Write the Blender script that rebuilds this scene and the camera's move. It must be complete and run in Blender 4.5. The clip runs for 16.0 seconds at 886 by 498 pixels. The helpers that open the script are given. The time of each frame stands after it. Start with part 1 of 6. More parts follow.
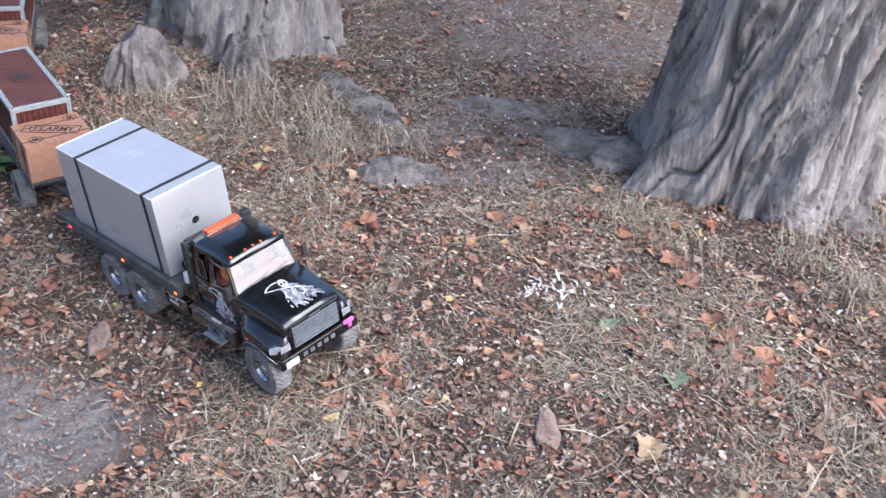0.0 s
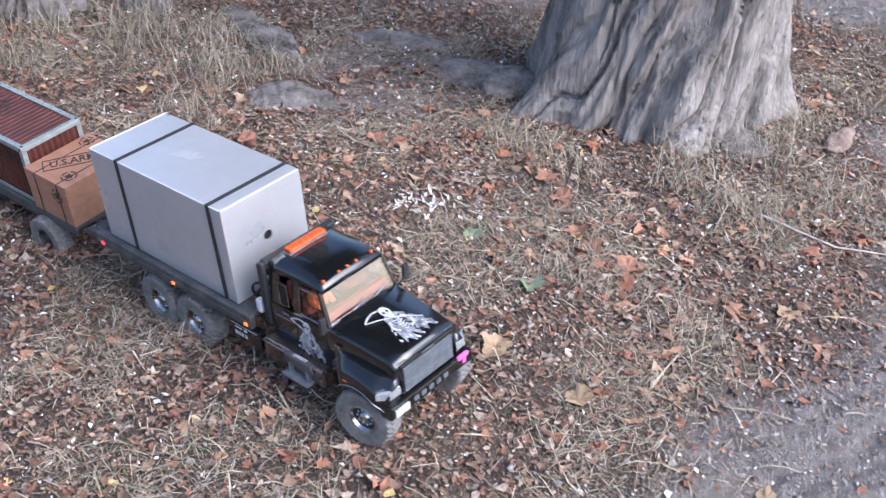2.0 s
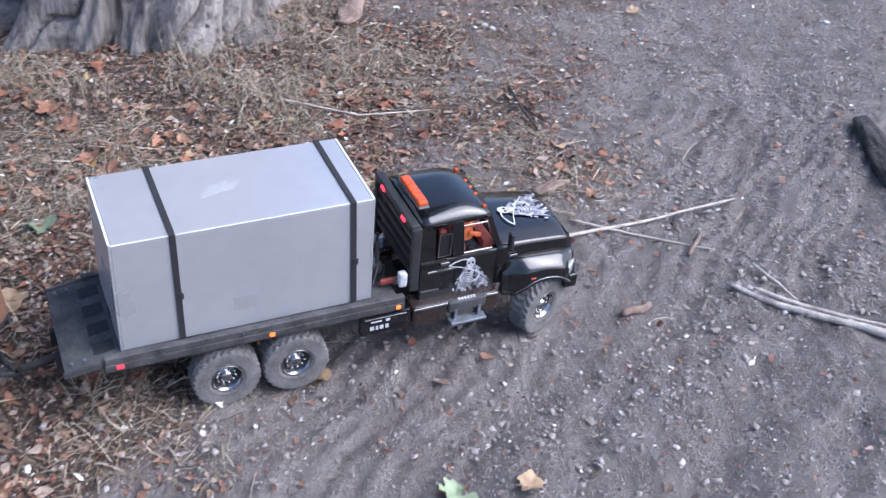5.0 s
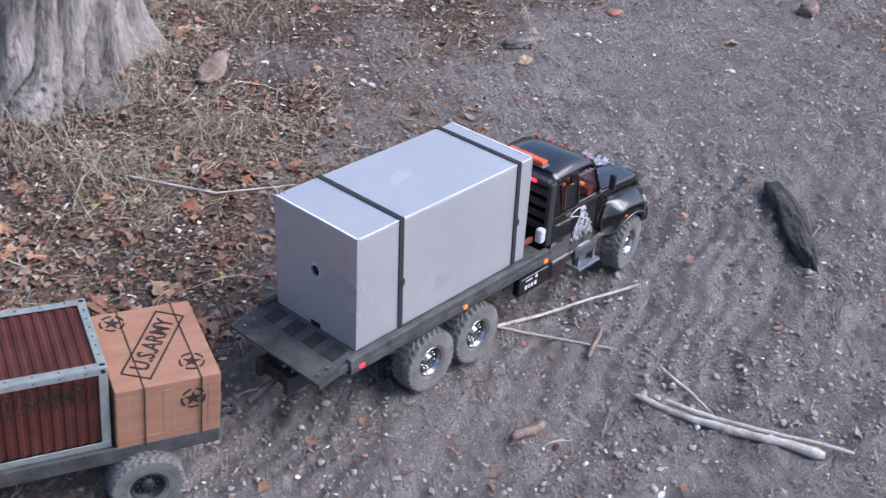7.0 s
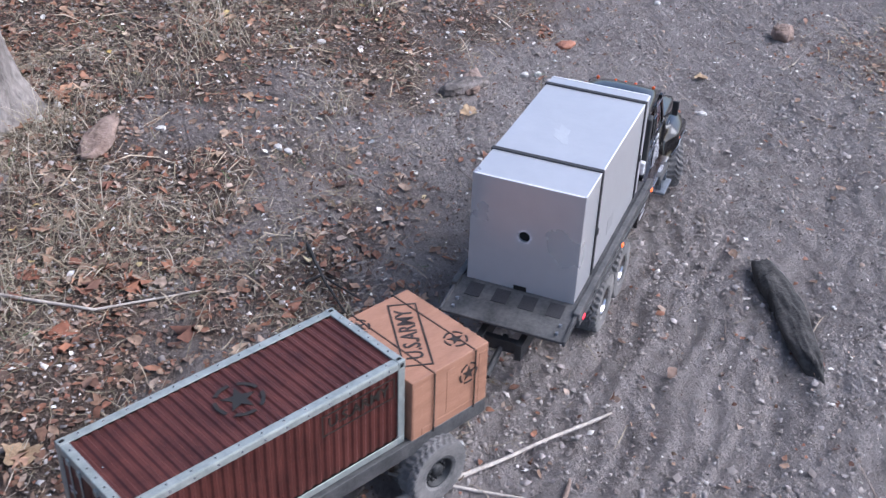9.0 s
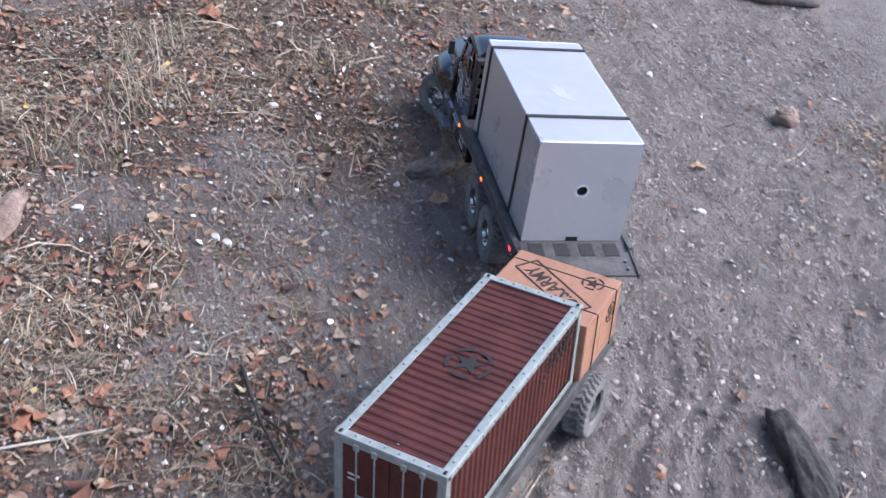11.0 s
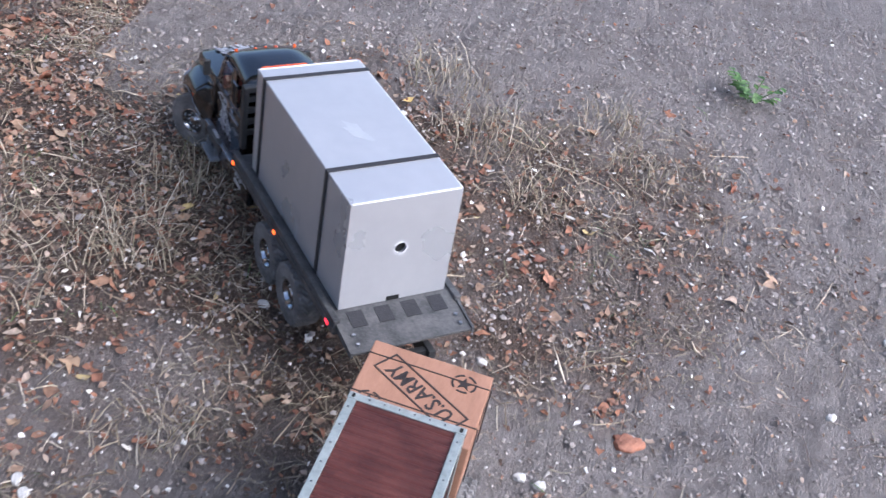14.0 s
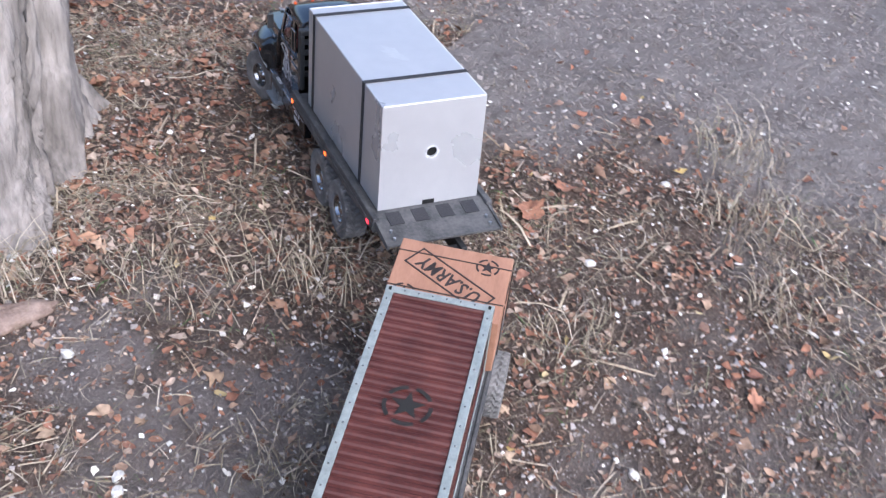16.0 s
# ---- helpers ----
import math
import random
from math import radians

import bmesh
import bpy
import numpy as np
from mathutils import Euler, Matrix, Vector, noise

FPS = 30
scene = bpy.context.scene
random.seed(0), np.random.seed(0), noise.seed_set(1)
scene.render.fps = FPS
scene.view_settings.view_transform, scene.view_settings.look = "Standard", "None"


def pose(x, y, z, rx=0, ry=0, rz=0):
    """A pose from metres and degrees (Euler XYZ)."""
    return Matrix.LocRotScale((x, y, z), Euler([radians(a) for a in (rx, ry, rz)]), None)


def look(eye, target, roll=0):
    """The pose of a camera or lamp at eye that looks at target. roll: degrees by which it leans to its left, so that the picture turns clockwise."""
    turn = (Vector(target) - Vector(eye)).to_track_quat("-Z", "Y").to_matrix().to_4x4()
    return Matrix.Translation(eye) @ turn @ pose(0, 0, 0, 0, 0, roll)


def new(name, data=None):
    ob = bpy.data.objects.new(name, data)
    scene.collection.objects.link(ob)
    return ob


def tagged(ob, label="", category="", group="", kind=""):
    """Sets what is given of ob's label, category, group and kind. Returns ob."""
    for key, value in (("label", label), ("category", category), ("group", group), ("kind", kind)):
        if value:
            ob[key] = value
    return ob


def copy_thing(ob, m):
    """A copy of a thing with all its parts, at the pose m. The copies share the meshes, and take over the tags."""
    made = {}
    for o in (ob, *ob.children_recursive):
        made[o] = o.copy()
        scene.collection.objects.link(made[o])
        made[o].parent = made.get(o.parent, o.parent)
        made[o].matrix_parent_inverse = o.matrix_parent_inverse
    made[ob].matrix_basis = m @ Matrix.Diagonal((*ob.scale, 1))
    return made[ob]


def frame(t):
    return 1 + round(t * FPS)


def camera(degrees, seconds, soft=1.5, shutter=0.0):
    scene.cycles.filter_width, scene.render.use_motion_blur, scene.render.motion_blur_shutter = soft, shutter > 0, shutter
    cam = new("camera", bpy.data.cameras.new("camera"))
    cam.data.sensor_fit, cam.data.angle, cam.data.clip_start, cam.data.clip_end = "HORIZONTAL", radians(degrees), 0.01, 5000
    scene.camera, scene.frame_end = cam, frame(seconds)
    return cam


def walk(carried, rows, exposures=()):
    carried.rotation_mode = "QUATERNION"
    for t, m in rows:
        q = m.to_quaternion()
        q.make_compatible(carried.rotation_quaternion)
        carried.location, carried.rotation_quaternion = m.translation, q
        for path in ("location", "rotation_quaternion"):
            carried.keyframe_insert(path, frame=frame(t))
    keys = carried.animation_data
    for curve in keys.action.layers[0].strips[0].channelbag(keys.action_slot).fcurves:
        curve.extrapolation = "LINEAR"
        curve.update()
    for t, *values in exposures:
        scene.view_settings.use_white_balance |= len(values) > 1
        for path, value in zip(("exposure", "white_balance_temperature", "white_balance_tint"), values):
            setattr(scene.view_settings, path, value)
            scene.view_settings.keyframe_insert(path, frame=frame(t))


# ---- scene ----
# -- path begins --
LENS = 43.04
# seconds, x, y, z, yaw, pitch, roll
EYE = [
    (0, -0.426, -0.033, 1.653, 13.39, -31.66, 3.39),
    (0.5, -0.381, -0.037, 1.611, 11.16, -31.96, 4.44),
    (1, -0.233, -0.022, 1.566, 11.02, -31.19, 6.58),
    (1.5, -0.164, -0.04, 1.547, 12.67, -31.2, 4.93),
    (2, -0.125, -0.041, 1.503, 11.93, -32.41, 4.31),
    (2.5, -0.092, -0.037, 1.487, 11.47, -33.07, 3.35),
    (3, -0.077, -0.019, 1.442, 5.66, -34.93, 3.6),
    (3.5, 0.001, 0.001, 1.41, 0.03, -35.09, 3.21),
    (4, 0.062, 0.018, 1.404, -5.72, -35.25, 2.28),
    (4.5, 0.096, 0.027, 1.398, -8.84, -35.44, 2.72),
    (5, 0.101, 0.056, 1.401, -10.71, -35.08, 2.67),
    (5.2, 0.107, 0.1, 1.402, -12.99, -34.91, 3.82),
    (7.3, 0.317, 0.448, 1.352, -16.47, -33.93, 4.01),
    (7.5, 0.347, 0.492, 1.349, -17.37, -34, 3.94),
    (8, 0.352, 0.696, 1.343, -21.45, -33.85, 4.75),
    (8.5, 0.363, 0.796, 1.331, -20.62, -34.03, 4.3),
    (8.7, 0.405, 0.826, 1.327, -18.64, -34.64, 3.18),
    (10.8, 0.494, 1.235, 1.269, -22.42, -33.64, 8.08),
    (11, 0.528, 1.284, 1.273, -21.62, -33.51, 7.94),
    (11.5, 0.724, 1.405, 1.309, -15.37, -33.2, 9.99),
    (12, 0.862, 1.574, 1.303, -13.64, -33.13, 11.27),
    (12.5, 0.985, 1.758, 1.29, -14.42, -34.25, 12.38),
    (13, 1.085, 1.884, 1.313, -8.76, -34.72, 11.21),
    (13.5, 1.278, 1.953, 1.349, 0.71, -35.09, 13.15),
    (14, 1.358, 2.099, 1.342, 2.14, -34.38, 14.51),
    (14.5, 1.417, 2.228, 1.357, 8.86, -35.73, 10.82),
    (15, 1.539, 2.28, 1.377, 18.61, -36.22, 9.25),
    (15.5, 1.696, 2.311, 1.44, 24.31, -38.58, 8.92),
    (16, 1.742, 2.426, 1.423, 29.9, -37.91, 8.96),
]
TRUCK = [
    (0, -1.884, 2.302, -0.029, -29.36, 4.35, 6.63),
    (0.5, -1.716, 2.217, -0.044, -30.17, 7.12, 4.49),
    (1, -1.512, 2.129, -0.045, -31.08, 9.05, 5.78),
    (1.5, -1.358, 2.033, -0.019, -30.85, 7.51, 6.61),
    (2, -1.207, 1.941, 0.007, -27.6, 4.76, 5.63),
    (2.5, -1.047, 1.841, 0.039, -23.38, 1.41, 1.64),
    (3, -0.878, 1.763, 0.044, -18.77, 0.33, 4.36),
    (3.5, -0.708, 1.717, 0.037, -13.34, -0.69, 2.23),
    (4, -0.525, 1.66, 0.045, -3.54, -1.54, 1.35),
    (4.5, -0.355, 1.621, 0.041, 7.19, -2.2, 2.42),
    (5, -0.18, 1.63, 0.029, 14.38, -1.24, 2.63),
    (5.2, -0.113, 1.634, 0.027, 18.1, -1.48, 2.33),
    (7.3, 0.573, 1.966, -0.001, 34.17, -1.37, -2.75),
    (7.5, 0.638, 2.009, -0.003, 34.82, -0.94, -2.36),
    (8, 0.795, 2.124, -0.01, 38.1, -1.25, -2.15),
    (8.5, 0.942, 2.233, -0.021, 42.58, -0.86, -1.77),
    (8.7, 0.999, 2.274, -0.021, 45.67, -0.98, -1.8),
    (10.8, 1.408, 2.838, -0.042, 80.1, 0.79, 2.44),
    (11, 1.426, 2.9, -0.04, 83.41, 0.49, 0.65),
    (11.5, 1.466, 3.058, -0.038, 91.9, 1.48, 2.32),
    (12, 1.453, 3.193, -0.052, 99.05, 4.79, 5.44),
    (12.5, 1.437, 3.324, -0.053, 108.02, 6.42, 2.1),
    (13, 1.381, 3.444, -0.031, 116.3, 4.61, 1.19),
    (13.5, 1.319, 3.535, -0.014, 120.81, 3.18, 1.19),
    (14, 1.246, 3.627, 0.012, 127.36, 0.2, -3.64),
    (14.5, 1.173, 3.707, 0.019, 134.61, -0.36, -1.76),
    (15, 1.08, 3.77, 0.022, 141.17, -1.05, 1.26),
    (15.5, 0.982, 3.828, 0.027, 143.9, -2.4, 4.18),
    (16, 0.863, 3.888, 0.031, 147.55, -4.02, -1.27),
]
TRAILER = [
    (0, -2.051, 2.362, 0.058, -42.57, 0.51, 1.83),
    (0.5, -1.878, 2.286, 0.034, -34, -3, 2.54),
    (1, -1.669, 2.203, 0.026, -27.5, -6.51, 3.25),
    (1.5, -1.487, 2.106, 0.03, -25, -2.37, 5.43),
    (2, -1.309, 2.008, 0.038, -24, 1.78, 7.6),
    (2.5, -1.153, 1.899, 0.082, -25.99, 4.52, 5.7),
    (3, -0.994, 1.804, 0.093, -27.99, 7.26, 3.79),
    (3.5, -0.828, 1.746, 0.09, -25.18, 5.99, 3.49),
    (4, -0.649, 1.666, 0.103, -24.38, 4.72, 3.19),
    (4.5, -0.479, 1.598, 0.102, -22.99, 3.46, 2.88),
    (5, -0.304, 1.589, 0.09, -17.13, 2.19, 2.58),
    (5.2, -0.235, 1.584, 0.089, -15.3, 1.68, 2.46),
    (7.3, 0.455, 1.885, 0.07, 15.2, -3.64, 1.19),
    (7.5, 0.521, 1.923, 0.066, 16.76, -3.3, 1.61),
    (8, 0.682, 2.03, 0.062, 20.83, -2.4, 0.44),
    (8.5, 0.828, 2.137, 0.056, 24.58, -1.68, -1.21),
    (8.7, 0.886, 2.174, 0.058, 25.37, -1.17, -1.86),
    (10.8, 1.377, 2.696, 0.037, 40.89, 0.62, -4.28),
    (11, 1.4, 2.759, 0.038, 44.33, 0.19, -4.19),
    (11.5, 1.468, 2.914, 0.042, 49.49, 0.4, -4.78),
    (12, 1.487, 3.051, 0.032, 56.11, -0.63, -4.69),
    (12.5, 1.492, 3.183, 0.022, 62.83, -2.06, -3.15),
    (13, 1.459, 3.31, 0.043, 70.81, -1.77, -3.42),
    (13.5, 1.409, 3.407, 0.057, 78.6, -0.04, -0.2),
    (14, 1.348, 3.503, 0.082, 85.6, 2.55, -1.02),
    (14.5, 1.282, 3.603, 0.091, 92.3, 3.93, -0.14),
    (15, 1.212, 3.682, 0.087, 99.3, 2.04, 1.35),
    (15.5, 1.106, 3.751, 0.105, 107, 4.43, 1.29),
    (16, 0.989, 3.815, 0.113, 114.2, 4.1, -1.7),
]
# -- path ends --
GROUND = [-0.0195, -0.017, 0.0004, 0.008, -0.0053, -0.0137, -0.0139, -0.0128, -0.0218, -0.0274, -0.007, 0.0071, -0.0111, -0.0202, -0.017, -0.0142, -0.0067, -0.0132, -0.0058, -0.0001, -0.0178, -0.0244, -0.019, -0.0152, 0.0174, 0.0271, 0.0215, 0.0023, -0.0128, -0.018, -0.0168, -0.0149, 0.0075, 0.0138, 0.0133, 0.0021, -0.0013, -0.0069, -0.0135, -0.0146, -0.0035, -0.001, 0.0023, 0.0015, 0.0092, 0.0021, -0.0113, -0.0135, 0.0012, 0.0054, -0.0017, -0.0072, 0.0094, 0.009, -0.0022, -0.0047, 0.0063, 0.0069, -0.0076, -0.0157, -0.0033, 0.0092, 0.0176, 0.0136, 0.0086, 0.0092, 0.0017, -0.0075, -0.018, -0.0127, 0.0145, 0.0202, 0.0086, 0.0099, 0.0086, 0.0014, -0.0139, -0.0174, 0.0041, 0.0153, 0.0079, 0.0086, 0.0079, 0.0033, -0.0053, -0.0076, 0.0029, 0.0108]


def eye(x, y, z, yaw, pitch, roll):
    return pose(x, y, z, 90 + pitch, 0, yaw) @ pose(0, 0, 0, 0, 0, roll)


def craft(x, y, z, yaw, pitch, roll):
    return pose(x, y, z, roll, -pitch, yaw)


cam = camera(LENS, 16.0, soft=1.35, shutter=0.35)
walk(cam, [(r[0], eye(*r[1:])) for r in EYE], exposures=[(0, 1.15, 5640, 12), (2, 1.08, 5540, 12), (3.5, 1.12, 5440, 13), (4.4, 1.01, 5400, 14), (5, 0.86, 5440, 14), (8, 0.65, 5560, 14), (11, 1.02, 5660, 13), (12.5, 1.0, 5700, 13), (14, 0.95, 5640, 13), (16, 1.0, 5640, 13)])

# ---- light ----
world = bpy.data.worlds.new("sky")
scene.world = world
world.use_nodes = True
wn = world.node_tree.nodes
sky = wn.new("ShaderNodeTexSky")
sky.sky_type = "NISHITA"
sky.sun_disc = False
sky.sun_elevation, sky.sun_rotation = radians(46), radians(108)
sky.air_density, sky.dust_density, sky.ozone_density = 1.0, 4.0, 1.0
wn["Background"].inputs["Strength"].default_value = 0.15
world.node_tree.links.new(sky.outputs["Color"], wn["Background"].inputs["Color"])
sun = new("sun", bpy.data.lights.new("sun", "SUN"))
sun.data.energy, sun.data.angle, sun.data.color = 1.7, radians(55), (1.0, 0.98, 0.96)
sun.matrix_basis = look((4.8, -1.6, 5.4), (0, 0, 0))


# ---- materials ----
def mat(name, base, rough=0.6, metal=0.0, vary=0.0, scale=20.0, bump=0.0, bscale=60.0, spec=0.5, second=None, island=0.0, coat=0.0, stretch=None, detail=6.0, emit=None, glow=0.0):
    m = bpy.data.materials.new(name)
    m.use_nodes = True
    n, l = m.node_tree.nodes, m.node_tree.links
    b = n["Principled BSDF"]
    b.inputs["Roughness"].default_value = rough
    b.inputs["Metallic"].default_value = metal
    b.inputs["Specular IOR Level"].default_value = spec
    b.inputs["Coat Weight"].default_value = coat
    b.inputs["Coat Roughness"].default_value = 0.06
    if emit:
        b.inputs["Emission Color"].default_value = (*emit, 1)
        b.inputs["Emission Strength"].default_value = glow
    tc = n.new("ShaderNodeTexCoord")
    src = tc.outputs["Object"]
    if stretch:
        mp = n.new("ShaderNodeMapping")
        mp.inputs["Scale"].default_value = stretch
        l.new(src, mp.inputs["Vector"])
        src = mp.outputs["Vector"]
    col = None
    base4 = (*base, 1)
    if vary or second:
        t1, t2 = n.new("ShaderNodeTexNoise"), n.new("ShaderNodeTexNoise")
        for t, s in ((t1, scale), (t2, scale * 6.3)):
            t.inputs["Scale"].default_value = s
            t.inputs["Detail"].default_value = detail
            l.new(src, t.inputs["Vector"])
        add = n.new("ShaderNodeMath")
        add.operation = "MULTIPLY_ADD"
        l.new(t2.outputs["Fac"], add.inputs[0])
        add.inputs[1].default_value = 0.5
        l.new(t1.outputs["Fac"], add.inputs[2])
        rng = n.new("ShaderNodeMapRange")
        rng.inputs["From Min"].default_value, rng.inputs["From Max"].default_value = 0.52, 0.98
        l.new(add.outputs[0], rng.inputs["Value"])
        mix = n.new("ShaderNodeMix")
        mix.data_type = "RGBA"
        k = second or tuple(c * (1 + vary) for c in base)
        mix.inputs["A"].default_value = (*(c * (1 - vary) for c in base), 1)
        mix.inputs["B"].default_value = (*k, 1)
        l.new(rng.outputs["Result"], mix.inputs["Factor"])
        col = mix.outputs["Result"]
        rr = n.new("ShaderNodeMapRange")
        rr.inputs["To Min"].default_value, rr.inputs["To Max"].default_value = max(rough - 0.1, 0.02), min(rough + 0.12, 1)
        l.new(t1.outputs["Fac"], rr.inputs["Value"])
        l.new(rr.outputs["Result"], b.inputs["Roughness"])
    if island:
        g = n.new("ShaderNodeNewGeometry")
        hs = n.new("ShaderNodeHueSaturation")
        r1 = n.new("ShaderNodeMapRange")
        r1.inputs["To Min"].default_value, r1.inputs["To Max"].default_value = 1 - island, 1 + island
        l.new(g.outputs["Random Per Island"], r1.inputs["Value"])
        l.new(r1.outputs["Result"], hs.inputs["Value"])
        if col:
            l.new(col, hs.inputs["Color"])
        else:
            hs.inputs["Color"].default_value = base4
        col = hs.outputs["Color"]
    if col:
        l.new(col, b.inputs["Base Color"])
    else:
        b.inputs["Base Color"].default_value = base4
    if bump:
        tb = n.new("ShaderNodeTexNoise")
        tb.inputs["Scale"].default_value, tb.inputs["Detail"].default_value = bscale, 8
        l.new(src, tb.inputs["Vector"])
        bp = n.new("ShaderNodeBump")
        bp.inputs["Strength"].default_value, bp.inputs["Distance"].default_value = 1.0, bump
        l.new(tb.outputs["Fac"], bp.inputs["Height"])
        l.new(bp.outputs["Normal"], b.inputs["Normal"])
    return m


def ramp_mat(name, colours, rough=0.8, vary=0.25, bump=0.0, sub=0.0):
    """Many small pieces, each with its own colour out of a range."""
    m = bpy.data.materials.new(name)
    m.use_nodes = True
    n, l = m.node_tree.nodes, m.node_tree.links
    b = n["Principled BSDF"]
    b.inputs["Roughness"].default_value = rough
    b.inputs["Specular IOR Level"].default_value = 0.3
    g = n.new("ShaderNodeNewGeometry")
    cr = n.new("ShaderNodeValToRGB")
    e = cr.color_ramp.elements
    cr.color_ramp.interpolation = "LINEAR"
    while len(e) < len(colours):
        e.new(0.5)
    for i, c in enumerate(colours):
        e[i].position, e[i].color = i / (len(colours) - 1), (*c, 1)
    l.new(g.outputs["Random Per Island"], cr.inputs["Fac"])
    tc, t = n.new("ShaderNodeTexCoord"), n.new("ShaderNodeTexNoise")
    t.inputs["Scale"].default_value, t.inputs["Detail"].default_value = 90, 5
    l.new(tc.outputs["Object"], t.inputs["Vector"])
    hs = n.new("ShaderNodeHueSaturation")
    rr = n.new("ShaderNodeMapRange")
    rr.inputs["From Min"].default_value, rr.inputs["From Max"].default_value = 0.3, 0.7
    rr.inputs["To Min"].default_value, rr.inputs["To Max"].default_value = 1 - vary, 1 + vary
    l.new(t.outputs["Fac"], rr.inputs["Value"])
    l.new(rr.outputs["Result"], hs.inputs["Value"])
    l.new(cr.outputs["Color"], hs.inputs["Color"])
    l.new(hs.outputs["Color"], b.inputs["Base Color"])
    return m


def soil_material():
    m = bpy.data.materials.new("soil")
    m.use_nodes = True
    n, l = m.node_tree.nodes, m.node_tree.links
    b = n["Principled BSDF"]
    b.inputs["Specular IOR Level"].default_value = 0.25
    b.inputs["Roughness"].default_value = 0.92
    tc = n.new("ShaderNodeTexCoord")

    def noise_at(s, d=8):
        t = n.new("ShaderNodeTexNoise")
        t.inputs["Scale"].default_value, t.inputs["Detail"].default_value, t.inputs["Roughness"].default_value = s, d, 0.65
        l.new(tc.outputs["Object"], t.inputs["Vector"])
        return t.outputs["Fac"]

    def blend(f, lo, hi, a, c):
        r, x = n.new("ShaderNodeMapRange"), n.new("ShaderNodeMix")
        r.inputs["From Min"].default_value, r.inputs["From Max"].default_value = lo, hi
        x.data_type = "RGBA"
        l.new(f, r.inputs["Value"])
        l.new(r.outputs["Result"], x.inputs["Factor"])
        for s, v in (("A", a), ("B", c)):
            if isinstance(v, tuple):
                x.inputs[s].default_value = (*v, 1)
            else:
                l.new(v, x.inputs[s])
        return x.outputs["Result"]

    big, mid, fine = noise_at(2.2), noise_at(14), noise_at(160, 4)
    dirt = blend(mid, 0.35, 0.68, SOIL_DARK, SOIL_PALE)
    dirt = blend(big, 0.4, 0.66, dirt, blend(mid, 0.3, 0.7, SOIL_MID, SOIL_PALE))
    dirt = blend(fine, 0.62, 0.78, dirt, SOIL_GRIT)
    mulch = blend(mid, 0.35, 0.65, MULCH_DARK, MULCH_MID)
    mulch = blend(fine, 0.5, 0.72, mulch, MULCH_PALE)
    at = n.new("ShaderNodeAttribute")
    at.attribute_name = "litter"
    add = n.new("ShaderNodeMath")
    add.operation = "MULTIPLY_ADD"
    l.new(mid, add.inputs[0])
    add.inputs[1].default_value = 0.7
    l.new(at.outputs["Fac"], add.inputs[2])
    l.new(blend(add.outputs[0], 0.6, 1.0, dirt, mulch), b.inputs["Base Color"])
    bp, bq = n.new("ShaderNodeBump"), n.new("ShaderNodeBump")
    bp.inputs["Distance"].default_value, bq.inputs["Distance"].default_value = 0.02, 0.01
    mp, st = n.new("ShaderNodeMapping"), n.new("ShaderNodeTexNoise")
    mp.inputs["Rotation"].default_value, mp.inputs["Scale"].default_value = (0, 0, radians(36)), (60, 4, 10)
    st.inputs["Scale"].default_value, st.inputs["Detail"].default_value = 1.0, 5
    l.new(tc.outputs["Object"], mp.inputs["Vector"])
    l.new(mp.outputs["Vector"], st.inputs["Vector"])
    bs = n.new("ShaderNodeBump")
    bs.inputs["Distance"].default_value = 0.032
    mq, sq, bt = n.new("ShaderNodeMapping"), n.new("ShaderNodeTexNoise"), n.new("ShaderNodeBump")
    mq.inputs["Rotation"].default_value, mq.inputs["Scale"].default_value = (0, 0, radians(41)), (120, 14, 10)
    sq.inputs["Scale"].default_value, sq.inputs["Detail"].default_value = 1.0, 4
    bt.inputs["Distance"].default_value = 0.014
    l.new(tc.outputs["Object"], mq.inputs["Vector"])
    l.new(mq.outputs["Vector"], sq.inputs["Vector"])
    l.new(sq.outputs["Fac"], bt.inputs["Height"])
    l.new(bt.outputs["Normal"], bs.inputs["Normal"])
    l.new(st.outputs["Fac"], bs.inputs["Height"])
    l.new(bs.outputs["Normal"], bp.inputs["Normal"])
    l.new(noise_at(55), bp.inputs["Height"])
    l.new(noise_at(240, 4), bq.inputs["Height"])
    l.new(bp.outputs["Normal"], bq.inputs["Normal"])
    l.new(bq.outputs["Normal"], b.inputs["Normal"])
    return m


SOIL_DARK, SOIL_MID, SOIL_PALE, SOIL_GRIT = (0.225, 0.197, 0.187), (0.285, 0.252, 0.24), (0.36, 0.323, 0.312), (0.5, 0.47, 0.46)
MULCH_DARK, MULCH_MID, MULCH_PALE = (0.075, 0.055, 0.045), (0.145, 0.105, 0.085), (0.26, 0.2, 0.165)
M_SOIL = soil_material()
M_BARK = mat("bark", (0.19, 0.17, 0.155), 0.9, vary=0.4, scale=5, second=(0.4, 0.36, 0.335), bump=0.012, bscale=26, spec=0.2, stretch=(2.6, 2.6, 0.5))
M_ROOT = mat("root_bark", (0.12, 0.105, 0.096), 0.92, vary=0.4, scale=11, second=(0.27, 0.24, 0.225), bump=0.012, bscale=45, spec=0.15)
M_LEAF = ramp_mat("dead_leaf", [(0.085, 0.05, 0.038), (0.19, 0.09, 0.06), (0.27, 0.13, 0.08), (0.14, 0.095, 0.07), (0.33, 0.22, 0.155), (0.1, 0.066, 0.052), (0.42, 0.33, 0.265), (0.2, 0.14, 0.11), (0.23, 0.1, 0.065), (0.12, 0.09, 0.06)], vary=0.35)
